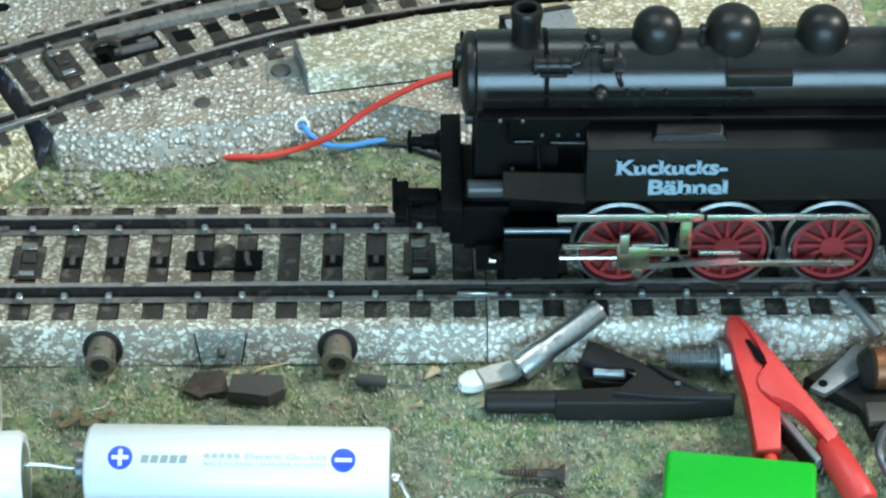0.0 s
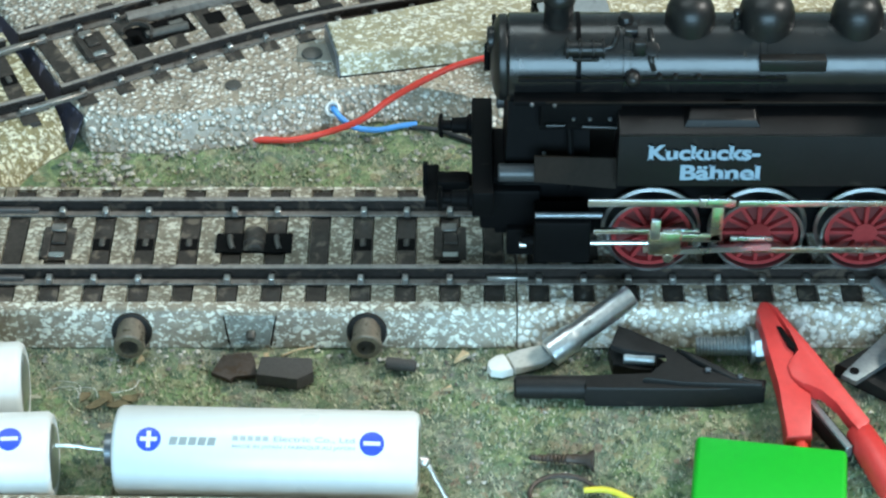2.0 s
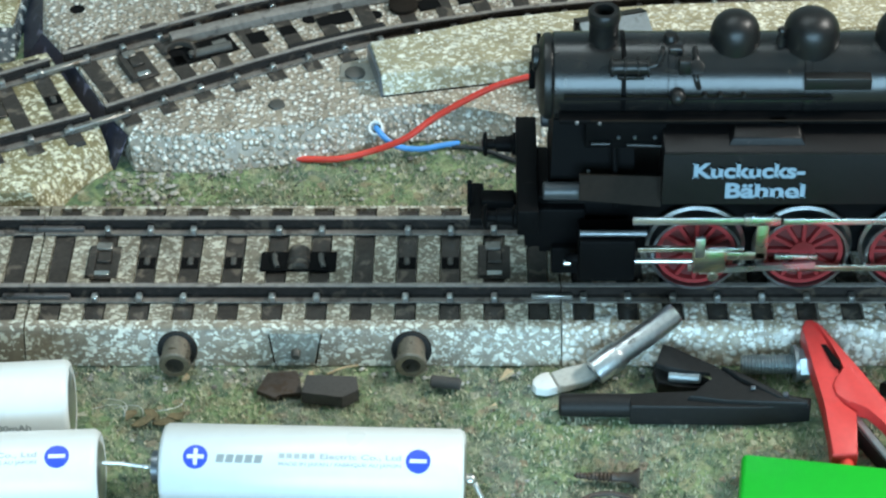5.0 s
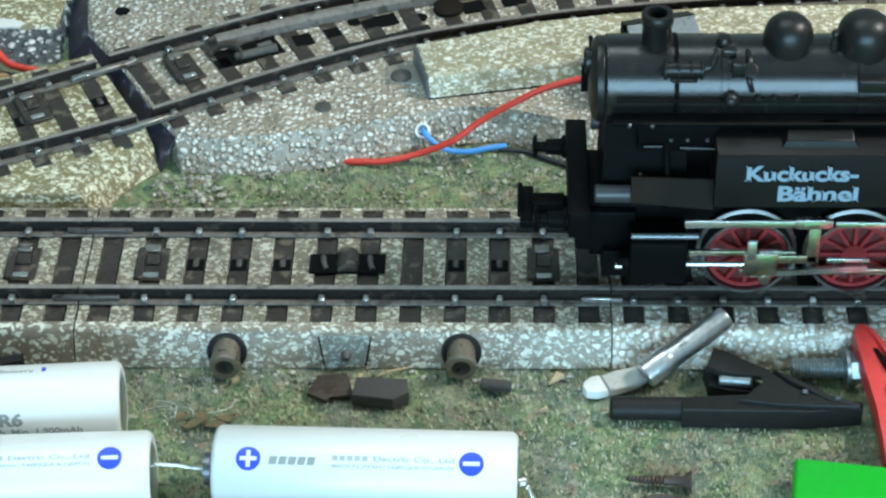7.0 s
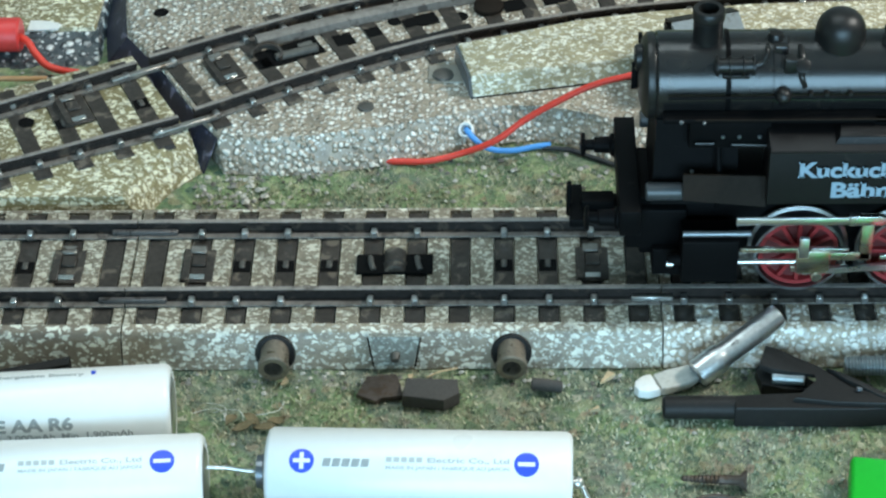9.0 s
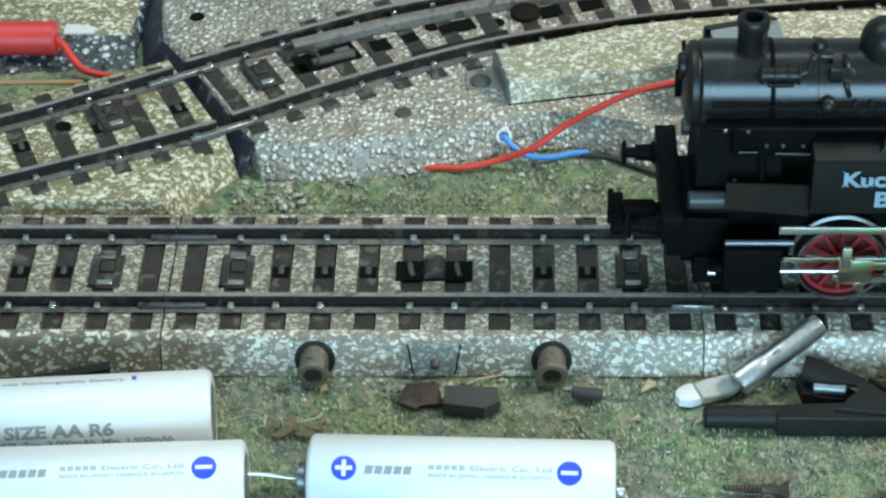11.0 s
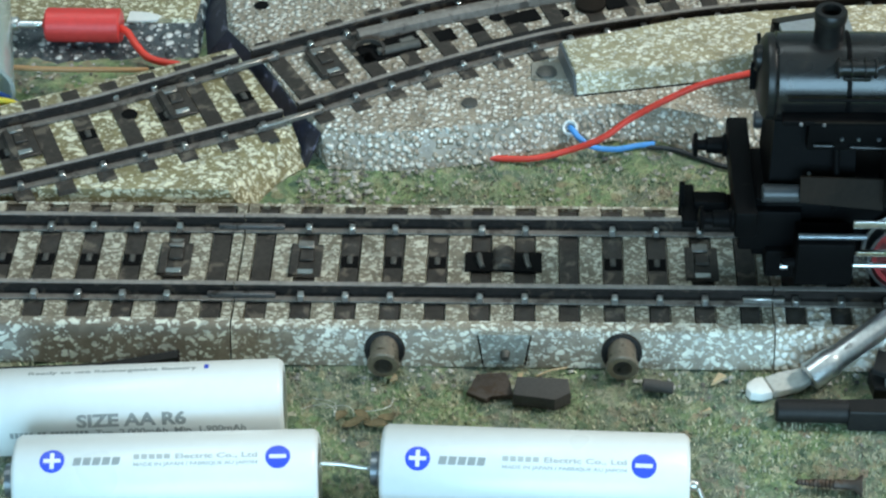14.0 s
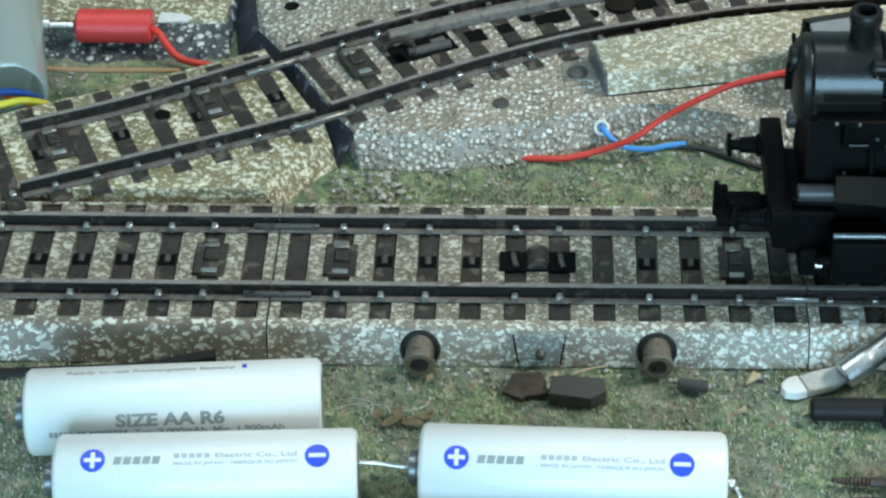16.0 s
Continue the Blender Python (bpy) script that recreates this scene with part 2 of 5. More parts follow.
BLACK_WIRE = surface("black_insulation", (0.02, 0.022, 0.025), 0.42, 0, 0.12, 200)
GREEN = surface("green_plastic", (0.005, 0.45, 0.022), 0.38, 0, 0.06, 150, None, 0.05)
ROOF = surface("roof_slate", (0.23, 0.27, 0.29), 0.5, 0, 0.2, 350, ((0.15, 0.17, 0.18), 0.6), 0.2)
ZINC = surface("zinc_plate", (0.36, 0.40, 0.41), 0.42, 0.85, 0.2, 350, ((0.3, 0.3, 0.3), 0.64), 0.1)
RUST = surface("rusty_steel", (0.085, 0.066, 0.055), 0.55, 0.5, 0.4, 400, ((0.07, 0.045, 0.03), 0.55), 0.3)
WHITE_RUBBER = surface("white_plastic", (0.74, 0.75, 0.72), 0.45, 0, 0.08, 250)
COPPER = surface("copper_winding", (0.24, 0.10, 0.05), 0.45, 0.7, 0.3, 500)
LEAF = surface("dry_leaf", (0.17, 0.135, 0.07), 0.8, 0, 0.4, 500)
DARK_CARD = surface("grey_rubber", (0.062, 0.058, 0.054), 0.75, 0, 0.3, 500)
WALLPAINT = surface("wall_paint", (0.78, 0.77, 0.73), 0.9, 0, 0.06, 3)
WOODFLOOR = surface("floor_wood", (0.25, 0.16, 0.09), 0.5, 0, 0.25, 5)
GRIT = speckle("grit_colours", (0.07, 0.06, 0.05), (0.62, 0.60, 0.55))
FIBRE = speckle("fibre_colours", (0.15, 0.22, 0.14), (0.62, 0.58, 0.42))
GUNMETAL = surface("gunmetal", (0.20, 0.22, 0.24), 0.35, 0.8, 0.25, 400)
DARK_STEEL = surface("wheel_steel", (0.28, 0.285, 0.29), 0.3, 1.0, 0.15, 400)
END_BLUE = surface("end_blue_black", (0.020, 0.022, 0.040), 0.5, 0, 0.5, 300, ((0.13, 0.13, 0.19), 0.60))
GLASSY, _nt, _lk, _b = nodes_of("pale_glass")
_b.inputs["Base Color"].default_value = (0.80, 0.92, 0.90, 1)
_b.inputs["Roughness"].default_value, _b.inputs["Transmission Weight"].default_value = 0.22, 0.75

# ---- building helpers: all lengths in millimetres ----
MM = Matrix.Scale(0.001, 4)


def thing(name, x, y, z, label, category, rz=0.0, group="", kind=""):
    ob = new(name)
    ob.empty_display_size = 0.003
    ob.matrix_world = pose(x / 1000, y / 1000, z / 1000, 0, 0, rz)
    return tagged(ob, label, category, group, kind)


def mesh_of(name, bm, material, smooth=40):
    bm.transform(MM)
    bmesh.ops.recalc_face_normals(bm, faces=bm.faces)
    me = bpy.data.meshes.new(name)
    bm.to_mesh(me)
    bm.free()
    me.materials.append(material)
    if smooth:
        for p in me.polygons:
            p.use_smooth = True
        me.set_sharp_from_angle(angle=radians(smooth))
    return me


def part(name, bm, material, parent, label="", m=None, smooth=40):
    me = bm if isinstance(bm, bpy.types.Mesh) else mesh_of(name, bm, material, smooth)
    ob = new(name, me)
    ob.parent = parent
    if m is not None:
        ob.matrix_local = m
    if label:
        ob["label"] = label
    return ob


def at(x, y, z, rx=0, ry=0, rz=0):
    return pose(x / 1000, y / 1000, z / 1000, rx, ry, rz)


def box(bm, x0, x1, y0, y1, z0, z1, bev=0.0, seg=2, m=None):
    r = bmesh.ops.create_cube(bm, size=1)
    vs = r["verts"]
    bmesh.ops.scale(bm, verts=vs, vec=(x1 - x0, y1 - y0, z1 - z0))
    bmesh.ops.translate(bm, verts=vs, vec=((x0 + x1) / 2, (y0 + y1) / 2, (z0 + z1) / 2))
    if bev:
        es = list({e for v in vs for e in v.link_edges})
        out = bmesh.ops.bevel(bm, geom=es, offset=bev, segments=seg, affect="EDGES", profile=0.5)
        vs = list({v for f in out["faces"] for v in f.verts} | {v for v in vs if v.is_valid})
    if m is not None:
        bmesh.ops.transform(bm, matrix=m, verts=vs)
    return bm


def boxed(x0, x1, y0, y1, z0, z1, bev=0.15, seg=2, m=None):
    return box(bmesh.new(), x0, x1, y0, y1, z0, z1, bev, seg, m)


def lathe(bm, profile, seg=24, m=None):
    """Turns (radius, height) pairs round the z axis."""
    rings = []
    for r, z in profile:
        if r < 1e-5:
            rings.append([bm.verts.new((0, 0, z))])
        else:
            rings.append([bm.verts.new((r * math.cos(2 * math.pi * k / seg), r * math.sin(2 * math.pi * k / seg), z)) for k in range(seg)])
    for a, b in zip(rings, rings[1:]):
        for k in range(seg):
            j = (k + 1) % seg
            if len(a) == 1 and len(b) > 1:
                bm.faces.new((a[0], b[k], b[j]))
            elif len(b) == 1 and len(a) > 1:
                bm.faces.new((a[k], a[j], b[0]))
            elif len(a) > 1:
                bm.faces.new((a[k], a[j], b[j], b[k]))
    if m is not None:
        bmesh.ops.transform(bm, matrix=m, verts=[v for r in rings for v in r])
    return bm


def axis(p0, p1):
    """The matrix that takes the z axis onto the way from p0 to p1."""
    d = Vector(p1) - Vector(p0)
    return Matrix.Translation(p0) @ d.to_track_quat("Z", "Y").to_matrix().to_4x4()


def rod(bm, p0, p1, r0, r1=None, seg=16, ease=0.0):
    r1 = r0 if r1 is None else r1
    n = (Vector(p1) - Vector(p0)).length
    prof = [(0, 0), (r0, 0), (r1, n), (0, n)] if not ease else [(0, 0), (r0 - ease, 0), (r0, ease), (r1, n - ease), (r1 - ease, n), (0, n)]
    return lathe(bm, prof, seg, axis(p0, p1))


def rodded(p0, p1, r0, r1=None, seg=16, ease=0.0):
    return rod(bmesh.new(), p0, p1, r0, r1, seg, ease)


def smooth_line(pts, steps=8):
    pts = [Vector(p) for p in pts]
    ext = [pts[0] * 2 - pts[1], *pts, pts[-1] * 2 - pts[-2]]
    out = []
    for k in range(1, len(ext) - 2):
        a, b, c, d = ext[k - 1:k + 3]
        for s in range(steps):
            t = s / steps
            out.append(0.5 * (2 * b + (c - a) * t + (2 * a - 5 * b + 4 * c - d) * t * t + (3 * b - a - 3 * c + d) * t ** 3))
    return [*out, pts[-1]]


def swept(pts, section, up=(0, 0, 1), closed_ends=True, bm=None):
    """Carries a section of (side, up) pairs along points."""
    bm = bm or bmesh.new()
    rings = []
    for k, p in enumerate(pts):
        d = (Vector(pts[min(k + 1, len(pts) - 1)]) - Vector(pts[max(k - 1, 0)])).normalized()
        side = d.cross(Vector(up)).normalized()
        u = side.cross(d)
        rings.append([bm.verts.new(Vector(p) + side * a + u * b) for a, b in section])
    n = len(section)
    for a, b in zip(rings, rings[1:]):
        for k in range(n):
            bm.faces.new((a[k], a[(k + 1) % n], b[(k + 1) % n], b[k]))
    if closed_ends:
        bm.faces.new(rings[0])
        bm.faces.new(rings[-1])
    return bm


def wire_mesh(pts, r, seg=10, steps=8):
    ring = [(r * math.cos(2 * math.pi * k / seg), r * math.sin(2 * math.pi * k / seg)) for k in range(seg)]
    return swept(smooth_line(pts, steps), ring)


def prism(low, high, bm=None, bev=0.0):
    """A solid between two outlines of as many (x, y, z) points."""
    bm = bm or bmesh.new()
    a, b = [bm.verts.new(p) for p in low], [bm.verts.new(p) for p in high]
    n = len(a)
    for k in range(n):
        bm.faces.new((a[k], a[(k + 1) % n], b[(k + 1) % n], b[k]))
    bm.faces.new(a[::-1])
    top = bm.faces.new(b)
    if bev:
        bmesh.ops.bevel(bm, geom=list(top.edges), offset=bev, segments=2, affect="EDGES", profile=0.5)
    return bm


def slab(outline, z0, z1, bev=0.0):
    return prism([(x, y, z0) for x, y in outline], [(x, y, z1) for x, y in outline], None, bev)


def words(text, size, bold=0.022):
    """A mesh of letters, flat, its foot on y = 0, in millimetres."""
    cu = bpy.data.curves.new("letters", "FONT")
    cu.body, cu.size, cu.offset, cu.resolution_u = text, size, size * bold, 3
    ob = bpy.data.objects.new("letters", cu)
    scene.collection.objects.link(ob)
    me = bpy.data.meshes.new_from_object(ob.evaluated_get(bpy.context.evaluated_depsgraph_get()))
    bpy.data.objects.remove(ob)
    bm = bmesh.new()
    bm.from_mesh(me)
    bpy.data.meshes.remove(me)
    return bm



def slab_serifs(bm, size):
    """Adds slab feet and heads to the flat stem ends of letters."""
    ends = []
    for e in bm.edges:
        a, b = e.verts[0].co, e.verts[1].co
        if abs(a.y - b.y) < 0.002 * size and 0.07 * size < abs(a.x - b.x) < 0.2 * size and len(e.link_faces) == 1:
            inside = e.link_faces[0].calc_center_median().y
            ends.append((min(a.x, b.x), max(a.x, b.x), a.y, 1 if inside > a.y else -1))
    for x0, x1, y, d in ends:
        if d < 0 and y < 0.3 * size:
            continue
        if d > 0 and y > 0.1 * size:
            continue
        h = 0.065 * size * d
        q = [(x0 - 0.045 * size, y), (x1 + (0.03 if d > 0 else 0.0) * size, y)]
        pts = [(*q[0], 0.01), (*q[1], 0.01), (q[1][0], y + h, 0.01), (q[0][0], y + h, 0.01)]
        bm.faces.new([bm.verts.new(p) for p in pts])
    return bm


# ---- the room and the baseboard ----


def wall(name, x0, x1, y0, y1, z0, z1, material, hole=None):
    bm = bmesh.new()
    if hole:
        a, b, c, d = hole
        for q in ((x0, a, z0, z1), (b, x1, z0, z1), (a, b, z0, c), (a, b, d, z1)):
            box(bm, q[0], q[1], y0, y1, q[2], q[3])
    else:
        box(bm, x0, x1, y0, y1, z0, z1)
    ob = new(name, mesh_of(name, bm, material, 0))
    return tagged(ob, kind="structure")


wall("wall_south", -2100, 2100, -1800, -1700, -900, 1500, WALLPAINT, (-850, 550, -50, 900))
wall("wall_north", -2100, 2100, 1700, 1800, -900, 1500, WALLPAINT)
wall("wall_west", -2200, -2100, -1800, 1800, -900, 1500, WALLPAINT)
wall("wall_east", 2100, 2200, -1800, 1800, -900, 1500, WALLPAINT)
wall("floor", -2100, 2100, -1700, 1700, -1000, -900, WOODFLOOR)
wall("ceiling", -2100, 2100, -1700, 1700, 1500, 1600, WALLPAINT)

bm = bmesh.new()
bmesh.ops.create_grid(bm, x_segments=240, y_segments=180, size=0.5)
for v in bm.verts:
    x, y = v.co.x * 300 - 40, v.co.y * 240
    if abs(v.co.x) > 0.499 or abs(v.co.y) > 0.499:
        x, y = -40 + math.copysign(900 if abs(v.co.x) > 0.499 else abs(v.co.x) * 300, v.co.x), math.copysign(700 if abs(v.co.y) > 0.499 else abs(v.co.y) * 240, v.co.y)
        v.co = (x, y, 0)
    else:
        v.co = (x, y, 0.45 * noise.noise((x / 6, y / 6, 0)) + 0.25 * noise.noise((x / 1.7, y / 1.7, 3)) - 0.3)
ground = tagged(new("ground", mesh_of("ground", bm, GRASS)), kind="structure")
part("board", boxed(-940, 860, -700, 700, -18, -2.5, 1), surface("board_wood", (0.33, 0.22, 0.12), 0.6, 0, 0.2, 20), ground)
part("board_leg", boxed(-900, -840, -660, -600, -900, -18, 1), WOODFLOOR, ground)
for lx, ly in ((790, -630), (790, 630), (-870, 630)):
    part("board_leg", boxed(lx - 30, lx + 30, ly - 30, ly + 30, -900, -18, 1), WOODFLOOR, ground)

# ---- tin track ----
TOP = 6.5
RAIL_SECTION = [(-1.0, 0), (1.0, 0), (1.0, 0.3), (0.35, 0.5), (0.3, 1.5), (0.62, 1.75), (0.62, 2.2), (0.45, 2.35), (-0.45, 2.35), (-0.62, 2.2), (-0.62, 1.75), (-0.3, 1.5), (-0.35, 0.5), (-1.0, 0.3)]
SLEEPER_MESH = mesh_of("sleeper", prism([(-1.8, -15.1, -0.6), (1.8, -15.1, -0.6), (1.8, 15.1, -0.6), (-1.8, 15.1, -0.6)],
                                        [(-1.55, -14.8, 0.28), (1.55, -14.8, 0.28), (1.55, 14.8, 0.28), (-1.55, 14.8, 0.28)]), SLEEPER, 0)
bm = boxed(-0.55, 0.55, -1.0, 0.6, 0.0, 1.35, 0.15, 1)
CLIP_MESH = mesh_of("rail_clip", bm, BRIGHT)
STUD_MESH = mesh_of("contact_stud", boxed(-0.5, 0.5, -1.0, 1.0, -0.3, 0.4, 0.2, 1), STUD)
WELL_MESH = mesh_of("stud_well", boxed(-1.5, 1.5, -1.6, 1.4, -0.4, 0.36, 0), HOLE, 0)


def bracket(parent, m):
    """The folded contact plate beside a joint."""
    bm = bmesh.new()
    box(bm, -2.9, 2.9, -4.4, 4.6, 0, 0.55, 0.2, 1)
    box(bm, -2.6, -1.2, -4.2, 4.2, 0.55, 1.0, 0.15, 1)
    box(bm, -1.1, 1.4, -0.4, 2.4, 0.55, 1.15, 0.2, 1)
    p = part("contact_plate", bm, SLEEPER, parent, "", m)
    part("contact_tab", boxed(-1.5, 1.4, -3.6, -2.4, 0.5, 0.75, 0.1, 1), BRIGHT, p)
    part("contact_lug", boxed(-1.6, 1.2, 3.0, 5.0, 0.5, 1.15, 0.2, 1), JOINER, p)


def straight(x0, x1, label, material, first, count, wells, plates, clips, y=0.0, far=True):
    """One straight piece of track with its bed, rails, sleepers and contacts."""
    t = thing("track_section", x0, y, 0, label, "track", 0, "track sections")
    n = x1 - x0
    g = 0.12
    d = TOP - 0.8
    bm = swept([(g, 0, 0), (n - g, 0, 0)], [(19.3, 0), (17.1, TOP - 0.7), (16.75, TOP - 0.2), (16.2, TOP), (15.1, TOP), (15.0, d), (-15.0, d), (-15.1, TOP), (-15.8, TOP), (-16.2, TOP - 0.3), (-18.6, 0)])
    xs = [g] + [first - x0 + 7.5 * k + o for k in range(count) for o in (-1.8, 1.8)] + [n - g]
    for xa, xb in zip(xs[::2], xs[1::2]):
        if xb > xa:
            rib = prism([(xa - 0.1, -15.2, d - 0.1), (xb + 0.1, -15.2, d - 0.1), (xb + 0.1, 15.2, d - 0.1), (xa - 0.1, 15.2, d - 0.1)], [(xa + 0.1, -15.2, TOP - 0.01), (xb - 0.1, -15.2, TOP - 0.01), (xb - 0.1, 15.2, TOP - 0.01), (xa + 0.1, 15.2, TOP - 0.01)])
            part("ballast_rib", rib, BED_RIB if material in (BED, BED_WEST) else material, t, "", None, 0)
    part("bed", bm, material, t)
    for yy in (-8.85, 9.4):
        part("rail", swept([(0.1, yy, TOP + 0.1), (n - 0.1, yy, TOP + 0.1)], RAIL_SECTION), RAIL, t)
        part("running_surface", boxed(0.1, n - 0.1, yy - 0.5, yy + 0.5, TOP + 2.38, TOP + 2.52, 0.05, 1), RAIL_TOP, t)
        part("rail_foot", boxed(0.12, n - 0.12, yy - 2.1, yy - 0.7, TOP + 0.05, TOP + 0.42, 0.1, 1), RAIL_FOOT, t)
    for k in range(count):
        x = first - x0 + 7.5 * k
        part("sleeper", SLEEPER_MESH, SLEEPER, t, "", at(x, 0, TOP - 0.62))
        if k in wells:
            part("stud_well", WELL_MESH, HOLE, t, "", at(x, 0.3, TOP - 0.6))
            part("contact_stud", STUD_MESH, STUD, t, "", at(x, 0.7, TOP - 0.4))
        if k in plates:
            bracket(t, at(x, 0, TOP - 0.45))
        if k in clips:
            part("rail_clip", CLIP_MESH, BRIGHT, t, "", at(x, -10.2, TOP + 0.25))
            part("rail_clip", CLIP_MESH, BRIGHT, t, "", at(x, 7.9, TOP + 0.25))
    return t


mid = straight(-90, 0, "half-length tin track section with printed tan ballast", BED, -86.25, 12, {2, 3, 4, 8, 9}, {1, 10}, {1, 2, 3, 5, 6, 8, 9, 10})
west = straight(-210, -90, "tin track section with sparse pale ballast print", BED_WEST, -205.5 - 0.75, 16, {4, 6, 8, 10, 11, 12, 13}, {14}, {6, 7, 8, 9, 11, 12, 13, 14})
east = straight(0, 150, "tin track section with grainy grey ballast under the locomotive", BED_GRAIN, 3.75, 19, {3, 4, 6, 7, 8, 9}, {1}, set(range(0, 19)))
front = straight(-82, -12, "tin track section along the front by the cells", BED, -79.2, 9, set(), set(), set(), -75.6)
front.matrix_world = at(-82, -75.6, 0, 0, 0, -1.0)
# the middle contact of the half-length piece
# Raised black slab in place of the shaded opening under the barrel.
cpl = part("pivot_plate", boxed(38.5, 51.6, -2.5, 2.6, TOP, TOP + 0.34, 0.05, 1), HOLE, mid)
part("pivot_barrel", rodded((45.1, -2.2, TOP - 0.5), (45.1, 3.3, TOP - 0.3), 2.0, 2.0, 26, 0.3), SLEEPER, cpl)
part("pivot_collar", rodded((45.1, -0.6, TOP - 0.4), (45.1, 0.3, TOP - 0.4), 2.15, 2.15, 26, 0.1), SLEEPER, cpl)
for sx, lean in ((41.0, 0.5), (49.0, 0.5)):
    part("pivot_hook", wire_mesh([(sx, 1.4, TOP + 0.2), (sx - 0.1, 0.9, TOP + 0.9), (sx + 0.1, -0.6, TOP + 0.8), (sx + lean, -1.7, TOP + 0.4)], 0.5, 8), STUD, cpl)
for piece, xj in ((mid, 0.5), (mid, 90.0)):
    for yy in (-9.6, 8.6):
        # Near east joiner takes a brighter steel to hold the reflection there.
        part("rail_joiner", boxed(xj - 5.0, xj + (2.0 if xj > 50 and yy < 0 else 6.5), yy - 0.75, yy + 0.3, TOP + 0.35, TOP + 1.3, 0.2, 1), BRIGHT if xj > 50 and yy < 0 else JOINER_DULL, piece)
# connection tab and two sockets in the front flank of the half-length piece
tab = part("terminal_plate", prism([(42.2, -19.9, 1.2), (48.6, -19.9, 1.2), (48.6, -18.0, 1.2), (42.2, -18.0, 1.2)],
                                   [(41.2, -17.9, 5.9), (49.8, -17.9, 5.9), (49.8, -16.6, 5.9), (41.2, -16.6, 5.9)]), ballast("plate_ballast", (0.23, 0.235, 0.20), (0.14, 0.15, 0.13), (0.50, 0.56, 0.52), 640, 0.34), mid)
part("rivet", rodded((45.6, -19.0, 2.9), (45.6, -20.3, 2.7), 0.9, 0.7, 14, 0.1), STUD, tab)
# Dark lines along the plate's two slanted edges.
bm = bmesh.new()
for x, dx, w in ((42.0, 0.9, 0.14), (48.9, -0.9, 0.17)):
    rod(bm, (x, -19.9, 1.0), (x - dx, -17.9, 5.6), w, w, 6)
part("plate_slot", bm, HOLE, tab)


def socket(x):
    s = part("cable_socket", lathe(bmesh.new(), [(2.35, 0), (2.35, 0.9), (2.35, 3.9), (2.6, 4.0), (2.65, 4.3), (2.6, 4.9), (2.4, 5.1), (1.6, 5.1), (1.45, 4.8), (1.4, 1.0), (0, 1.0)], 30,
                                   axis((x, -17.6, 3.1), (x, -22.6, 3.0))), BRASS_OLD, mid, "tarnished brass socket")
    part("collar", lathe(bmesh.new(), [(2.3, 0.45), (3.2, 0.4), (3.4, 0.1), (3.4, -0.8), (2.3, -0.8)], 30, axis((x, -18.3, 2.7), (x, -22.0, 3.9))), BLACK_MATT, s)


socket(25.6)
socket(64.9)

# ---- the curved branch and the turnout ----


def path_of(pts):
    return smooth_line([(x, y, 0) for x, y in pts], 12)


def sleepers_along(parent, a, b, pitch, skip=(), half=None):
    """Sleepers square to the middle line of two rails."""
    k, acc, m = 0, pitch * 0.5, []
    for p, q in zip(a, a[1:]):
        d = (q - p).normalized()
        n = Vector((-d.y, d.x, 0))
        acc += (q - p).length
        while acc >= pitch:
            acc -= pitch
            if k not in skip:
                m.append((k, q - d * acc + n * (half or 9.9), math.degrees(math.atan2(d.y, d.x))))
            k += 1
    for k, p, ang in m:
        part("sleeper", SLEEPER_MESH, SLEEPER, parent, "", at(p.x, p.y, TOP, 0, 0, ang))
    return m


curve = thing("track_section", 0, 0, 0, "curved tin track section with coarse olive ballast", "track", 0, "track sections")
low = [(-85.0, 42.4), (-82.6, 38.2), (-82.0, 35.0), (-84.2, 33.0), (-86.6, 30.2), (-88.2, 27.4), (-89.6, 24.4), (-90.8, 19.2), (-120, 18.9), (-215, 18.8), (-215, 30), (-175, 32), (-146, 44.5), (-121, 55.5), (-97.5, 65.5), (-95.2, 59.4)]
high = [(-86.2, 41.6), (-84.8, 40.4), (-87.6, 35.6), (-89.4, 32.4), (-91.0, 29.4), (-92.6, 25.6), (-93.6, 22.4), (-94.4, 19.8), (-120, 19.6), (-213, 19.4), (-213, 28), (-175, 30), (-147, 41.5), (-122, 52.5), (-98.0, 64.3), (-95.5, 59.4)]
part("bed", prism([(x, y, 0) for x, y in low], [(x, y, TOP) for x, y in high], None, 0.25), BED_OLIVE, curve)
near = path_of([(-185, 1.5), (-160, 9.2), (-140.5, 16.9), (-121.5, 24.9), (-102.0, 33.4), (-86.3, 40.6)])
far = path_of([(-193, 18.0), (-165, 26.6), (-143.9, 35.0), (-124.2, 43.3), (-114.3, 48.3), (-96.3, 58.3)])
for line in (near[26:], far[26:]):
    part("rail", swept([(p.x, p.y, TOP + 0.18) for p in line], RAIL_SECTION), RAIL, curve)
    part("running_surface", swept([(p.x, p.y, TOP + 2.5) for p in line], [(-0.46, 0), (0.46, 0), (0.42, 0.09), (-0.42, 0.09)]), RAIL_TOP, curve)
    part("rail_foot", swept([(p.x, p.y, TOP + 0.18) for p in line], [(0.7, 0), (2.0, 0), (2.0, 0.36), (0.7, 0.4)]), RAIL_FOOT, curve)
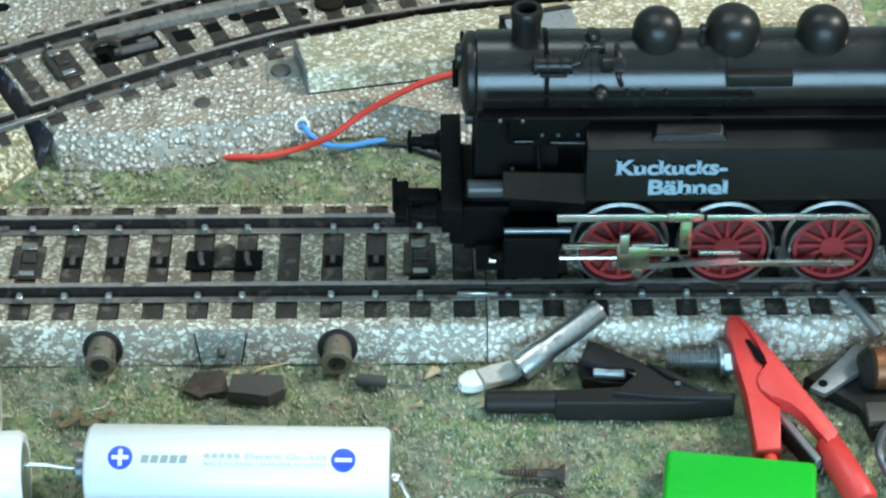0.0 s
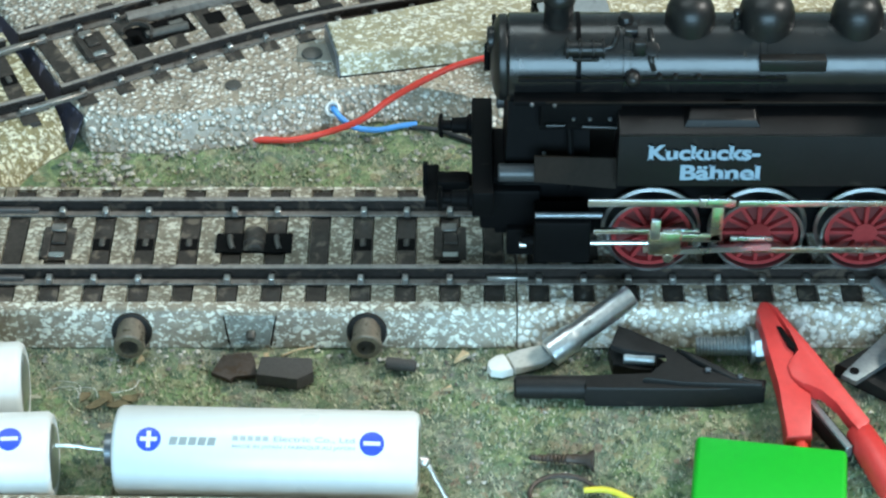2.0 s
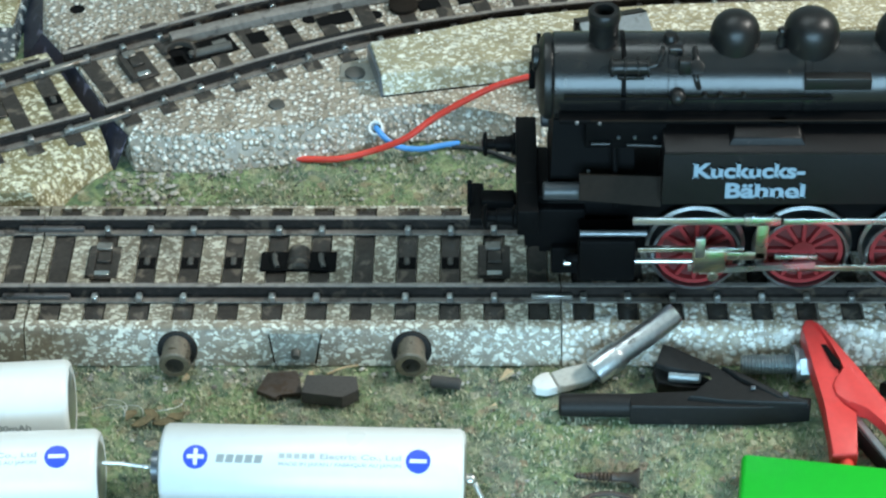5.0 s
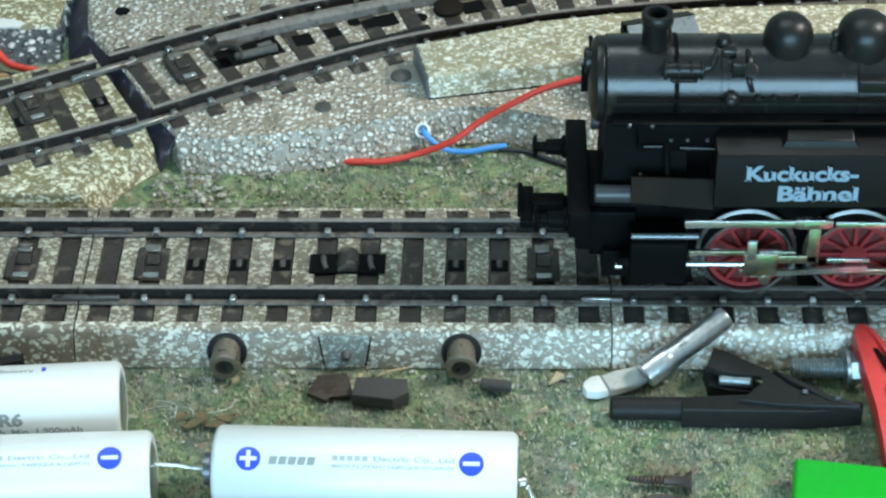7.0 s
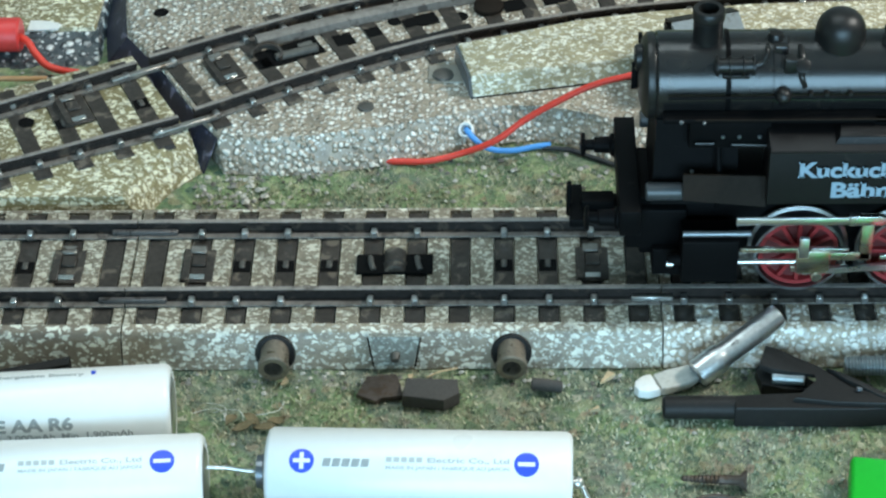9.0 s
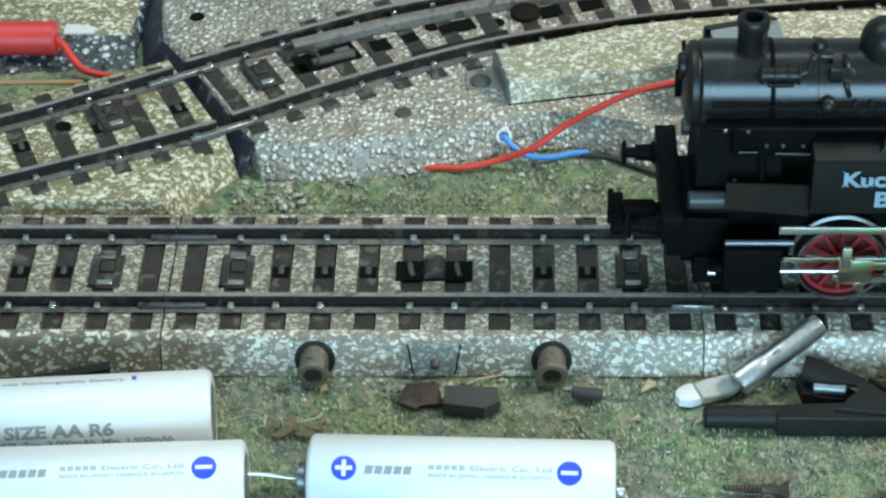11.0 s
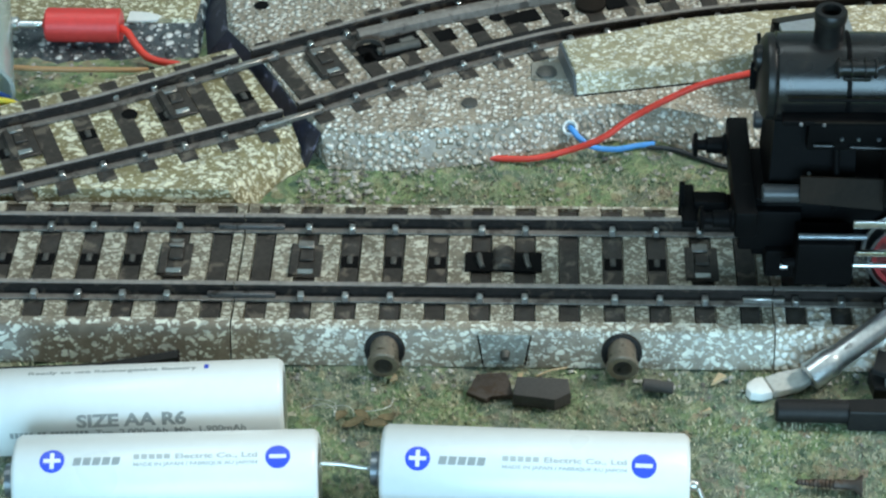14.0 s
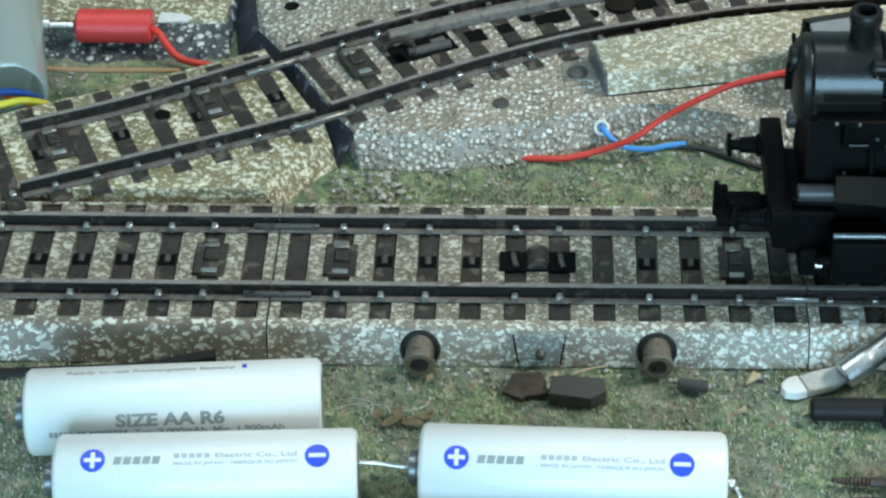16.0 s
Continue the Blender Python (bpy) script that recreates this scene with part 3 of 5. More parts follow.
for k, p, ang in sleepers_along(curve, near[14:], far[14:], 7.6):
    q = Matrix.Rotation(radians(ang), 4, "Z")
    if k % 2:
        part("stud_well", WELL_MESH, HOLE, curve, "", at(p.x, p.y, TOP, 0, 0, ang))
        part("contact_stud", STUD_MESH, STUD, curve, "", at(p.x, p.y, TOP + 0.3, 0, 0, ang))
    for off in (-11.0, 8.9):
        d = q @ Vector((0, off, 0))
        part("rail_clip", CLIP_MESH, JOINER, curve, "", at(p.x + d.x, p.y + d.y, TOP + 0.25, 0, 0, ang))
part("screw_hole", rodded((-115.0, 42.0, TOP - 0.5), (-115.0, 42.0, TOP + 0.4), 1.5, 1.5, 24), HOLE, curve)
bracket(curve, at(-106.5, 45.2, TOP + 0.2, 0, 0, 25))
bracket(curve, at(-133.5, 32.2, TOP + 0.2, 0, 0, 23))

turnout = thing("turnout", 0, 0, 0, "tin turnout with embossed grey ballast bed", "track")
low = [(-81.4, 41.4), (-77.9, 34.7), (-70, 34.1), (-62.9, 34.1), (-47.3, 37.0), (-32.7, 41.4), (-25, 44.0), (-19, 44.5), (-15.5, 43.6), (-9.4, 39.6), (-5.1, 37.3), (0.1, 36.2), (10.8, 38.6), (22, 41.0), (78, 46), (78, 122), (-104, 122), (-104, 84), (-102, 72), (-91.6, 59.2)]
high = [(-82.0, 42.4), (-79.0, 38.4), (-70, 37.3), (-62.9, 37.6), (-47.3, 40.6), (-34.0, 44.8), (-26, 46.8), (-19.5, 47.4), (-14.3, 46.2), (-8.0, 43.2), (-4.2, 41.9), (0.8, 41.5), (10.8, 43.4), (22, 45.0), (77, 50), (77, 120), (-101, 120), (-101.3, 84), (-99.6, 72), (-91.3, 59.5)]
part("bed", prism([(x, y, 0) for x, y in low], [(x, y, TOP) for x, y in high], None, 0.8), BED_FINE, turnout)
# Unpainted end plates; along the upper-left edge their dark colour is also shadow.
ends_low = [(-81.6, 35.0), (-85.6, 42.6), (-95.4, 60.2), (-104.0, 71.4), (-106.0, 84), (-106.0, 122)]
ends_high = [(-79.0, 38.4), (-82.0, 42.4), (-91.3, 59.5), (-99.6, 72), (-101.3, 84), (-101, 120)]
for k in range(5):
    a, b, c, d = (Vector((*q, 0)) for q in (ends_low[k], ends_low[k + 1], ends_high[k + 1], ends_high[k]))
    c.z = d.z = TOP - 0.9
    o = Vector(((b - a).y, -(b - a).x, 0)).normalized() * -0.35
    part("end_plate", prism([a, b, b + o, a + o], [d, c, c + o, d + o]), END_BLUE, turnout, "blue-black unpainted end plate, partly standing for edge shadow")
near = path_of([(-83.6, 42.8), (-61.4, 55.3), (-37.7, 66.6), (-15.8, 73.2), (2.1, 77.1), (40, 82), (77, 85)])
far = path_of([(-94.0, 60.2), (-72.9, 71.2), (-54.9, 79.5), (-30, 87), (0, 93.5), (40, 99), (77, 102)])
inner = path_of([(-74.0, 67.0), (-52, 76.2), (-25, 84.5), (5, 88.0), (40, 89)])
for line in (near, far):
    part("rail", swept([(p.x, p.y, TOP + 0.18) for p in line], RAIL_SECTION), RAIL, turnout)
    part("running_surface", swept([(p.x, p.y, TOP + 2.5) for p in line], [(-0.46, 0), (0.46, 0), (0.42, 0.09), (-0.42, 0.09)]), RAIL_TOP, turnout)
    part("rail_foot", swept([(p.x, p.y, TOP + 0.18) for p in line], [(0.7, 0), (2.0, 0), (2.0, 0.36), (0.7, 0.4)]), RAIL_FOOT, turnout)
part("switch_blade", swept([(p.x, p.y, TOP + 0.2) for p in inner], [(-1.1, 0), (1.3, 0), (1.1, 1.5), (0.5, 2.0), (-0.9, 2.0)]), RAIL_FOOT, turnout, "dull steel switch blade")
for k, p, ang in sleepers_along(turnout, near, far, 7.5):
    q = Matrix.Rotation(radians(ang), 4, "Z")
    for off in (-11.2, 8.6):
        d = q @ Vector((0, off, 0))
        part("rail_clip", CLIP_MESH, BRIGHT, turnout, "", at(p.x + d.x, p.y + d.y, TOP + 0.25, 0, 0, ang))
    if k in (2, 3, 5, 6):
        part("stud_well", WELL_MESH, HOLE, turnout, "", at(p.x, p.y, TOP, 0, 0, ang))
bracket(turnout, at(-79.5, 58.5, TOP + 0.2, 0, 0, 28))
part("switch_well", boxed(-6.5, 6.5, -3.0, 3.0, TOP - 0.5, TOP + 0.36, 0.1, 1), HOLE, turnout, "", at(-67.5, 64.5, 0, 0, 0, 28))
for k, (sx, sy, sl) in enumerate(((-57.2, 68.8, 1.9), (-41.2, 75.8, 2.2), (-24, 80.6, 2.2), (-16, 83.0, 2.4))):
    part("switch_slot", boxed(-sl, sl, -1.9, 1.9, TOP - 0.5, TOP + 0.4, 0.1, 1), HOLE, turnout, "", at(sx, sy, 0, 0, 0, 24 - 3 * k))
part("guide_plate", boxed(-10, 10, -1.0, 1.0, TOP, TOP + 1.5, 0.2, 1), BLACK_MATT, turnout, "", at(-41.5, 67.6, 0, 0, 0, 24))
arch = [(-71.6 + 2.9 * math.cos(a), 62.6 + 2.3 * math.sin(a), TOP + 0.6 + 0.5 * math.sin(a)) for a in (radians(-30 + 24 * k) for k in range(10))]
part("switch_arch", swept([Vector(p) for p in arch], [(-0.3, 0), (0.3, 0), (0.3, 0.9), (-0.3, 0.9)]), SLEEPER, turnout)
part("switch_rod", rodded((-70, 62.4, TOP + 0.3), (-62, 65.4, TOP + 0.7), 1.0, 1.0, 12, 0.2), STUD, turnout)
part("switch_tab", boxed(-1.5, 1.5, -0.8, 0.8, TOP + 0.4, TOP + 0.8, 0.15, 1), JOINER, turnout, "", at(-64.5, 66.6, 0, 0, 0, 28))
part("switch_disc", lathe(bmesh.new(), [(3.0, 0), (3.0, 0.8), (2.6, 1.1), (0, 1.1)], 28, Matrix.Translation((-29.0, 79.6, TOP + 0.2))), GUARD, turnout)
for hx, hy in ((-34.5, 76.9), (-47.4, 75.4), (-94.0, 79.2)):
    part("screw_hole", rodded((hx, hy, TOP - 0.5), (hx, hy, TOP + 0.12), 1.5, 1.5, 20), HOLE, turnout)
part("screw_head", lathe(bmesh.new(), [(1.6, 0), (1.5, 0.35), (0.8, 0.5), (0, 0.5)], 20, Matrix.Translation((-51.9, 46.5, TOP))), STUD, turnout)
part("lug_plate", boxed(-40.5, -31.8, 54.0, 59.8, TOP, TOP + 0.35, 0.15, 1), surface("lug_steel", (0.33, 0.31, 0.265), 0.35, 0.4, 0.25, 300, ((0.2, 0.18, 0.14), 0.6), 0.15), turnout)
part("lug_screw", lathe(bmesh.new(), [(2.0, 0), (1.9, 0.5), (1.0, 0.8), (0, 0.8)], 22, Matrix.Translation((-37.6, 56.2, TOP + 0.3))), STUD, turnout)
for x, y, z in ((-33.2, 42.7, 3.9), (14.3, 40.7, 3.9)):
    part("wire_bush", lathe(bmesh.new(), [(1.5, -0.6), (1.5, 0.3), (1.25, 0.55), (0.95, 0.4), (0.9, -0.6)], 24, axis((x, y, z), (x - 0.3, y - 2.0, z + 1.9))), WHITE_RUBBER, turnout)
for jx, jy, ja in ((-85.0, 40.2, 28), (-95.0, 57.6, 28)):
    part("rail_joiner", boxed(-6.5, 6.5, -1.0, 0.3, TOP + 0.4, TOP + 1.5, 0.25, 1), JOINER, curve, "bright steel joiner", at(jx, jy, 0, 0, 0, ja))
housing = thing("turnout_motor_box", 0, 0, TOP, "raised tin motor box with ballast print on the turnout", "motor box")
part("cover", prism([(-31.8, 49.2, 0), (2, 55.9, 0), (22, 60.6, 0), (70, 66, 0), (70, 76.5, 0), (22, 74.0, 0), (2, 71.6, 0), (-12, 69, 0), (-35.0, 61.6, 0)],
                    [(-32.2, 49.6, 4.6), (1.6, 56.3, 4.6), (21.6, 61.0, 4.6), (70, 66.4, 4.6), (70, 76, 4.6), (22, 73.6, 4.6), (2, 71.1, 4.6), (-12, 68.4, 4.6), (-34.8, 61.0, 4.6)], None, 0.6), BED_TAN, housing)
part("foot_seam", prism([(-32.2, 48.9, 0), (2, 55.6, 0), (22, 60.3, 0), (70, 65.7, 0), (70, 76.8, 0), (22, 74.3, 0), (2, 71.9, 0), (-12, 69.3, 0), (-35.4, 61.8, 0)],
                        [(-32.1, 49.0, 0.22), (2, 55.7, 0.22), (22, 60.4, 0.22), (70, 65.8, 0.22), (70, 76.7, 0.22), (22, 74.2, 0.22), (2, 71.8, 0.22), (-12, 69.2, 0.22), (-35.3, 61.7, 0.22)]), HOLE, housing)
# Gunmetal colour puts the shade of the box's left end into the plate.
part("end_plate", prism([(-32.4, 49.0, 0.2), (-35.5, 61.9, 0.2), (-35.0, 61.7, 0.2), (-31.9, 49.2, 0.2)], [(-32.7, 49.9, 4.1), (-35.3, 60.8, 4.1), (-34.8, 60.8, 4.1), (-32.2, 49.8, 4.1)]), GUNMETAL, housing)

# ---- the three cells ----
RAD = 6.95


def wrapped(bm, a0, lift=0.03):
    """Lays a flat drawing (x along the cell, y round it) on the cell's skin; a0 degrees from the top."""
    es = [e for e in bm.edges if abs(e.verts[0].co.y - e.verts[1].co.y) > 0.4]
    bmesh.ops.subdivide_edges(bm, edges=es, cuts=3)
    for v in bm.verts:
        a = radians(a0) - v.co.y / RAD
        v.co = (v.co.x, -(RAD + lift) * math.sin(a), RAD + (RAD + lift) * math.cos(a))
    return bm


def flat(x0, x1, y0, y1, bm=None):
    bm = bm or bmesh.new()
    bm.faces.new([bm.verts.new(p) for p in ((x0, y0, 0), (x1, y0, 0), (x1, y1, 0), (x0, y1, 0))])
    return bm


def disc(x, y, r, seg=28):
    bm = bmesh.new()
    rings = [[bm.verts.new((x + r * f * math.cos(2 * math.pi * k / seg), y + r * f * math.sin(2 * math.pi * k / seg), 0)) for k in range(seg)] for f in (0.35, 0.7, 1.0)]
    bm.faces.new(rings[0])
    for a, b in zip(rings, rings[1:]):
        for k in range(seg):
            bm.faces.new((a[k], a[(k + 1) % seg], b[(k + 1) % seg], b[k]))
    return bm


def bars(spans, y0, y1):
    bm = bmesh.new()
    for a, b in spans:
        flat(a, b, y0, y1, bm)
    return bm


def letters(x0, x1, counts, w, gap, space):
    """Bars the size of letters, word by word, from x0 to x1."""
    out, x = [], 0.0
    for n in counts:
        for _ in range(n):
            out.append((x, x + w))
            x += w + gap
        x += space
    f = (x1 - x0) / out[-1][1]
    return [(x0 + a * f, x0 + b * f) for a, b in out]


def fitted(text, size, x0, x1, y, bold=0.022):
    """Letters stretched to run from x0 to x1 with their foot on y."""
    bm = words(text, size, bold)
    a, b = min(v.co.x for v in bm.verts), max(v.co.x for v in bm.verts)
    for v in bm.verts:
        v.co.x, v.co.y = x0 + (v.co.x - a) * (x1 - x0) / (b - a), v.co.y + y
    return bm


def cell(x, y, rz, label, marked, turn=0.0, n=47.5, slide=0.0):
    t = thing("battery", x, y, 0, label, "battery", rz, "white cells")
    prof = [(0, 0.2), (2.2, 0.2), (2.4, 0.0), (5.6, 0.0), (6.5, 0.25), (RAD, 0.9), (RAD, n - 0.9), (6.5, n - 0.2), (5.9, n), (5.2, n - 0.35), (0, n - 0.35)]
    m = Matrix.Translation((0, 0, RAD)) @ Matrix.Rotation(radians(90), 4, "Y")
    part("sleeve", lathe(bmesh.new(), prof, 64, m), CELL, t)
    part("positive_cap", lathe(bmesh.new(), [(3.2, 0.3), (3.2, -0.3), (2.7, -0.6), (2.6, -1.6), (0, -1.7)], 28, m), GUNMETAL, t)
    part("negative_plate", lathe(bmesh.new(), [(5.1, n - 0.3), (4.6, n + 0.05), (0, n + 0.1)], 28, m), BRIGHT, t)
    if marked:
        for k, xs in enumerate((6.4 + slide, 40.5 + slide)):
            d = part("polarity_mark", wrapped(disc(xs, 0, 1.9), 30.5 + turn), BLUE_INK, t, "blue printed polarity mark")
            bm = flat(xs - 1.3, xs + 1.3, -0.32, 0.32)
            if k == 0:
                flat(xs - 0.32, xs + 0.32, 0.33, 1.3, bm)
                flat(xs - 0.32, xs + 0.32, -1.3, -0.33, bm)
            part("polarity_sign", wrapped(bm, 30.5 + turn, 0.06), CELL, d)
        bm = bmesh.new()
        for k in range(5):
            x, w = 9.5 + slide + 1.46 * k, 1.15
            bm.faces.new([bm.verts.new(q) for q in ((x, -0.7, 0), (x + w, -0.7, 0), (x + w + 0.25, 0.55, 0), (x + 0.25, 0.55, 0))])
        part("maker_mark", wrapped(bm, 31.5 + turn), GREY_INK, t)
        part("print_line", wrapped(bars(letters(18.7, 24.2, (5,), 0.8, 0.25, 0), 0.0, 0.8), 30.5 + turn), PALE_INK, t)
        part("print_line", wrapped(fitted("Electric Co., Ltd", 1.15, 25.0, 37.4, 0.0), 30.5 + turn), PALE_INK, t)
        part("print_line", wrapped(fitted("MADE IN JAPAN / FABRIQUE AU JAPON", 0.75, 18.7, 37.4, -1.1), 30.5 + turn), PALE_INK, t)
    return t


cell(-62.9, -50.5, -1.7, "white battery with blue polarity marks on the grass mat", True, 0.0, 47.0, -0.5)
cell(-118.8, -54.1, 2.8, "white battery with blue polarity marks beside another cell", True, -9.0, 46.5)
third = cell(-126.0, -39.2, 4.3, "white battery printed SIZE AA R6 behind another", False, 0.0, 47.0)
part("size_lettering", wrapped(fitted("SIZE AA R6", 2.75, 14.7, 31.8, -0.25, 0.042), 68.5), GREY_INK, third)
part("print_line", wrapped(fitted("Typ. 2,000mAh, Min. 1,900mAh", 1.5, 17.5, 41, -0.1), 83), GREY_INK, third)
part("print_line", wrapped(bars(letters(4.2, 16.4, (5, 2, 8), 0.62, 0.2, 0.6), -0.1, 0.9), 83), GREY_INK, third)
part("print_line", wrapped(fitted("Ready to use Rechargeable Battery", 1.15, 7.0, 33.5, -0.3), -10), GREY_INK, third)
part("ink_tick", wrapped(flat(34.6, 35.3, -0.6, 0.6), -13), BLUE_INK, third)


def wire(name, pts, r, material, label, seg=10):
    p0 = pts[0]
    t = thing(name, p0[0], p0[1], p0[2], label, "wire")
    part("strand", wire_mesh([(x - p0[0], y - p0[1], z - p0[2]) for x, y, z in pts], r, seg), material, t)
    return t


wire("solder_wire", [(-72.2, -51.0, 8.4), (-69, -51.0, 8.2), (-66, -50.9, 7.5), (-63.8, -50.6, 7.0)], 0.33, BRIGHT, "bright bare wire bridging two cells")
t = thing("solder_tag", -16.0, -52.0, 0, "soldered wire end at the battery", "wire")
part("strand", wire_mesh([(0, -0.2, 7.0), (1.4, -1.0, 6.4), (2.6, -2.6, 4.6), (5.0, -4.4, 1.2), (9.0, -5.5, 0.5)], 0.42), BRIGHT, t)
bm = bmesh.new()
bmesh.ops.create_icosphere(bm, subdivisions=2, radius=1.0, matrix=Matrix.Translation((0.9, -0.8, 6.6)))
part("solder_blob", bm, BRIGHT, t)

# ---- the tank locomotive ----
loco = thing("locomotive", 2.2, 0, 8.9, "black model tank locomotive with red spoked wheels", "locomotive")
# heights from here on are above the rail head
part("chassis", boxed(-6, 92, -6.2, 6.2, 5, 16.5, 0.4), BLACK, loco)
part("keeper_plate", boxed(-4, 8, -9.5, 9.5, 3.0, 8.5, 0.4), BLACK, loco)
part("front_apron", boxed(-8.5, 1.5, -8, 8, 7.5, 15.5, 0.5), BLACK, loco)
part("buffer_beam", boxed(-9.8, -6.3, -13.2, 13.2, 14.2, 19.2, 0.3), BLACK, loco)
part("footplate", boxed(-9.0, 95, -6.9, 6.9, 16.2, 17.4, 0.25), BLACK, loco)
for yy in (-10, 10):
    b = part("buffer", lathe(bmesh.new(), [(0, -0.2), (2.0, -0.2), (2.0, 0.5), (1.5, 0.9), (1.35, 3.4), (0.95, 3.5), (0.9, 5.0), (0, 5.0)], 22, axis((-9.7, yy, 15.6), (-17, yy, 15.6))), BLACK, loco)
    part("buffer_head", lathe(bmesh.new(), [(0, 0), (2.0, 0), (2.15, 0.3), (1.9, 0.7), (0, 1.0)], 24, axis((-14.6, yy, 15.6), (-17, yy, 15.6))), BLACK, b)
cp = part("coupling", boxed(-15.5, -9, -3.2, 3.2, 9.2, 10.6, 0.3), BLACK, loco)
part("coupling_hook", boxed(-18.0, -17.1, -0.7, 0.7, 8.6, 15.2, 0.25), BLACK, cp)
part("coupling_loop", boxed(-17.6, -15.2, -5.0, 5.0, 9.6, 11.2, 0.3), BLACK, cp)
part("coupling_spring", boxed(-15.6, -10.0, -1.6, 1.6, 10.6, 12.4, 0.4), BLACK, cp)
ZB, RB = 36.8, 7.2
boiler = part("boiler", lathe(bmesh.new(), [(0, 0), (6.7, 0), (RB, 0.5), (RB, 18.4), (RB + 0.22, 18.5), (RB + 0.22, 19.5), (RB, 19.6), (RB, 40), (RB + 0.2, 40.1), (RB + 0.2, 41.1), (RB, 41.2), (RB, 70), (0, 70)], 56, axis((-4.4, 0, ZB), (80, 0, ZB))), BOILER, loco)
part("boiler_band", lathe(bmesh.new(), [(RB, 0), (RB + 0.16, 0.05), (RB + 0.16, 0.75), (RB, 0.8)], 56, axis((6.6, 0, ZB), (80, 0, ZB))), BLACK, boiler)
door = part("smokebox_door", lathe(bmesh.new(), [(6.9, 0), (7.05, 0.4), (6.9, 1.2), (6.0, 1.9), (3.5, 2.5), (0, 2.7)], 48, axis((-4.3, 0, ZB), (-9, 0, ZB))), CASTING, loco)
part("door_handle", boxed(-7.9, -6.9, -0.4, 0.4, ZB - 2.5, ZB + 2.5, 0.15), BLACK, door)
for hz in (-3.2, 3.2):
    part("door_hinge", boxed(-6.6, -5.9, 1.0, 7.0, ZB + hz - 0.45, ZB + hz + 0.45, 0.15), BLACK, door)
lamp = part("headlamp", lathe(bmesh.new(), [(0, 0), (2.1, 0), (2.15, 2.8), (1.8, 3.1), (1.6, 2.9), (0, 2.7)], 24, axis((-4.4, 0, ZB + 3.5), (-9, 0, ZB + 3.5))), CASTING, loco)
saddle = part("smokebox_saddle", prism([(-4.5, -8.6, 17.3), (9.5, -8.6, 17.3), (9.5, 8.6, 17.3), (-4.5, 8.6, 17.3)], [(-4.0, -5.6, 32.0), (9.0, -5.6, 32.0), (9.0, 5.6, 32.0), (-4.0, 5.6, 32.0)]), BLACK, loco)
chim = part("chimney", lathe(bmesh.new(), [(2.6, -1.4), (2.55, 0.0), (2.4, 0.6), (2.35, 4.9), (2.5, 5.1), (2.6, 5.4), (2.6, 6.7), (2.4, 7.0), (1.6, 7.0), (1.5, 3), (0, 3)], 32, axis((3.9, 0, ZB + 5.6), (3.9, 0, 70))), CASTING, loco)
for x, r, h in ((24.8, 4.0, 5.4), (36.9, 4.5, 5.7), (51.3, 4.2, 5.4)):
    d = part("dome", lathe(bmesh.new(), [(r, -3.4), (r, 0.7), (r, h - 3.7), (r * 0.95, h - 2.5), (r * 0.84, h - 1.5), (r * 0.62, h - 0.6), (r * 0.33, h - 0.12), (0, h)], 36, axis((x, 0, ZB + 6.5), (x, 0, 90))), CASTING, loco)
    part("dome_base", lathe(bmesh.new(), [(r + 0.35, -3.4), (r + 0.35, -1.9), (r + 0.05, -1.4)], 36, axis((x, 0, ZB + 6.5), (x, 0, 90))), CASTING, d)
part("safety_valve", lathe(bmesh.new(), [(0.8, 0), (0.8, 1.5), (0.5, 1.7), (0.5, 2.6), (0.75, 2.8), (0.6, 3.2), (0, 3.3)], 14, axis((32.0, -1.4, ZB + 6.8), (32, -1.4, 90))), CASTING, loco)
part("filler_cap", lathe(bmesh.new(), [(1.3, 0), (1.3, 0.9), (1.0, 1.5), (0, 1.7)], 18, axis((14.6, -0.5, ZB + 6.8), (14.6, -0.5, 90))), CASTING, loco)


def on_boiler(a, r=RB):
    """Side and height on the boiler at a degrees from the top, towards the front rail."""
    return -r * math.sin(radians(a)), ZB + r * math.cos(radians(a))


y0, z0 = on_boiler(46, RB + 1.0)
pump = part("feed_pump", rodded((4.6, y0, z0), (11.0, y0, z0), 1.25, 1.25, 18, 0.25), CASTING, loco)
for x in (4.9, 6.9, 9.0, 10.6):
    part("pump_flange", rodded((x, y0, z0), (x + 0.4, y0, z0), 1.65, 1.65, 18, 0.1), CASTING, pump)
part("pump_pipe", wire_mesh([(11.0, y0, z0), (12.3, y0 + 0.2, z0 + 0.6), (13.0, y0 + 1.4, z0 + 2.0), (13.2, on_boiler(20)[0], on_boiler(20)[1] + 0.3)], 0.38, 8), CASTING, pump)
part("pump_bracket", boxed(6.0, 10.2, y0 - 0.8, y0 + 1.2, z0 - 2.0, z0 - 1.3, 0.15), CASTING, pump)
y0, z0 = on_boiler(80, RB + 0.2)
part("washout_plug", lathe(bmesh.new(), [(0.9, -0.6), (1.2, 0.1), (1.3, 0.8), (1.15, 1.5), (0.7, 2.0), (0, 2.15)], 24, axis((15.5, y0, z0), (15.5, y0 * 2, z0 * 2 - ZB))), CASTING, loco)
y0, z0 = on_boiler(44, RB + 0.3)
vb = part("valve_block", boxed(15.6, 17.6, y0 - 0.9, y0 + 0.9, z0 - 1.2, z0 + 1.4, 0.25), CASTING, loco)
part("valve_wheel", lathe(bmesh.new(), [(0.7, 0), (1.2, 0.15), (1.2, 0.5), (0.7, 0.65), (0, 0.65)], 16, axis((18.5, y0 - 0.4, z0), (18.5, y0 * 2, z0 * 2 - ZB))), CASTING, vb)
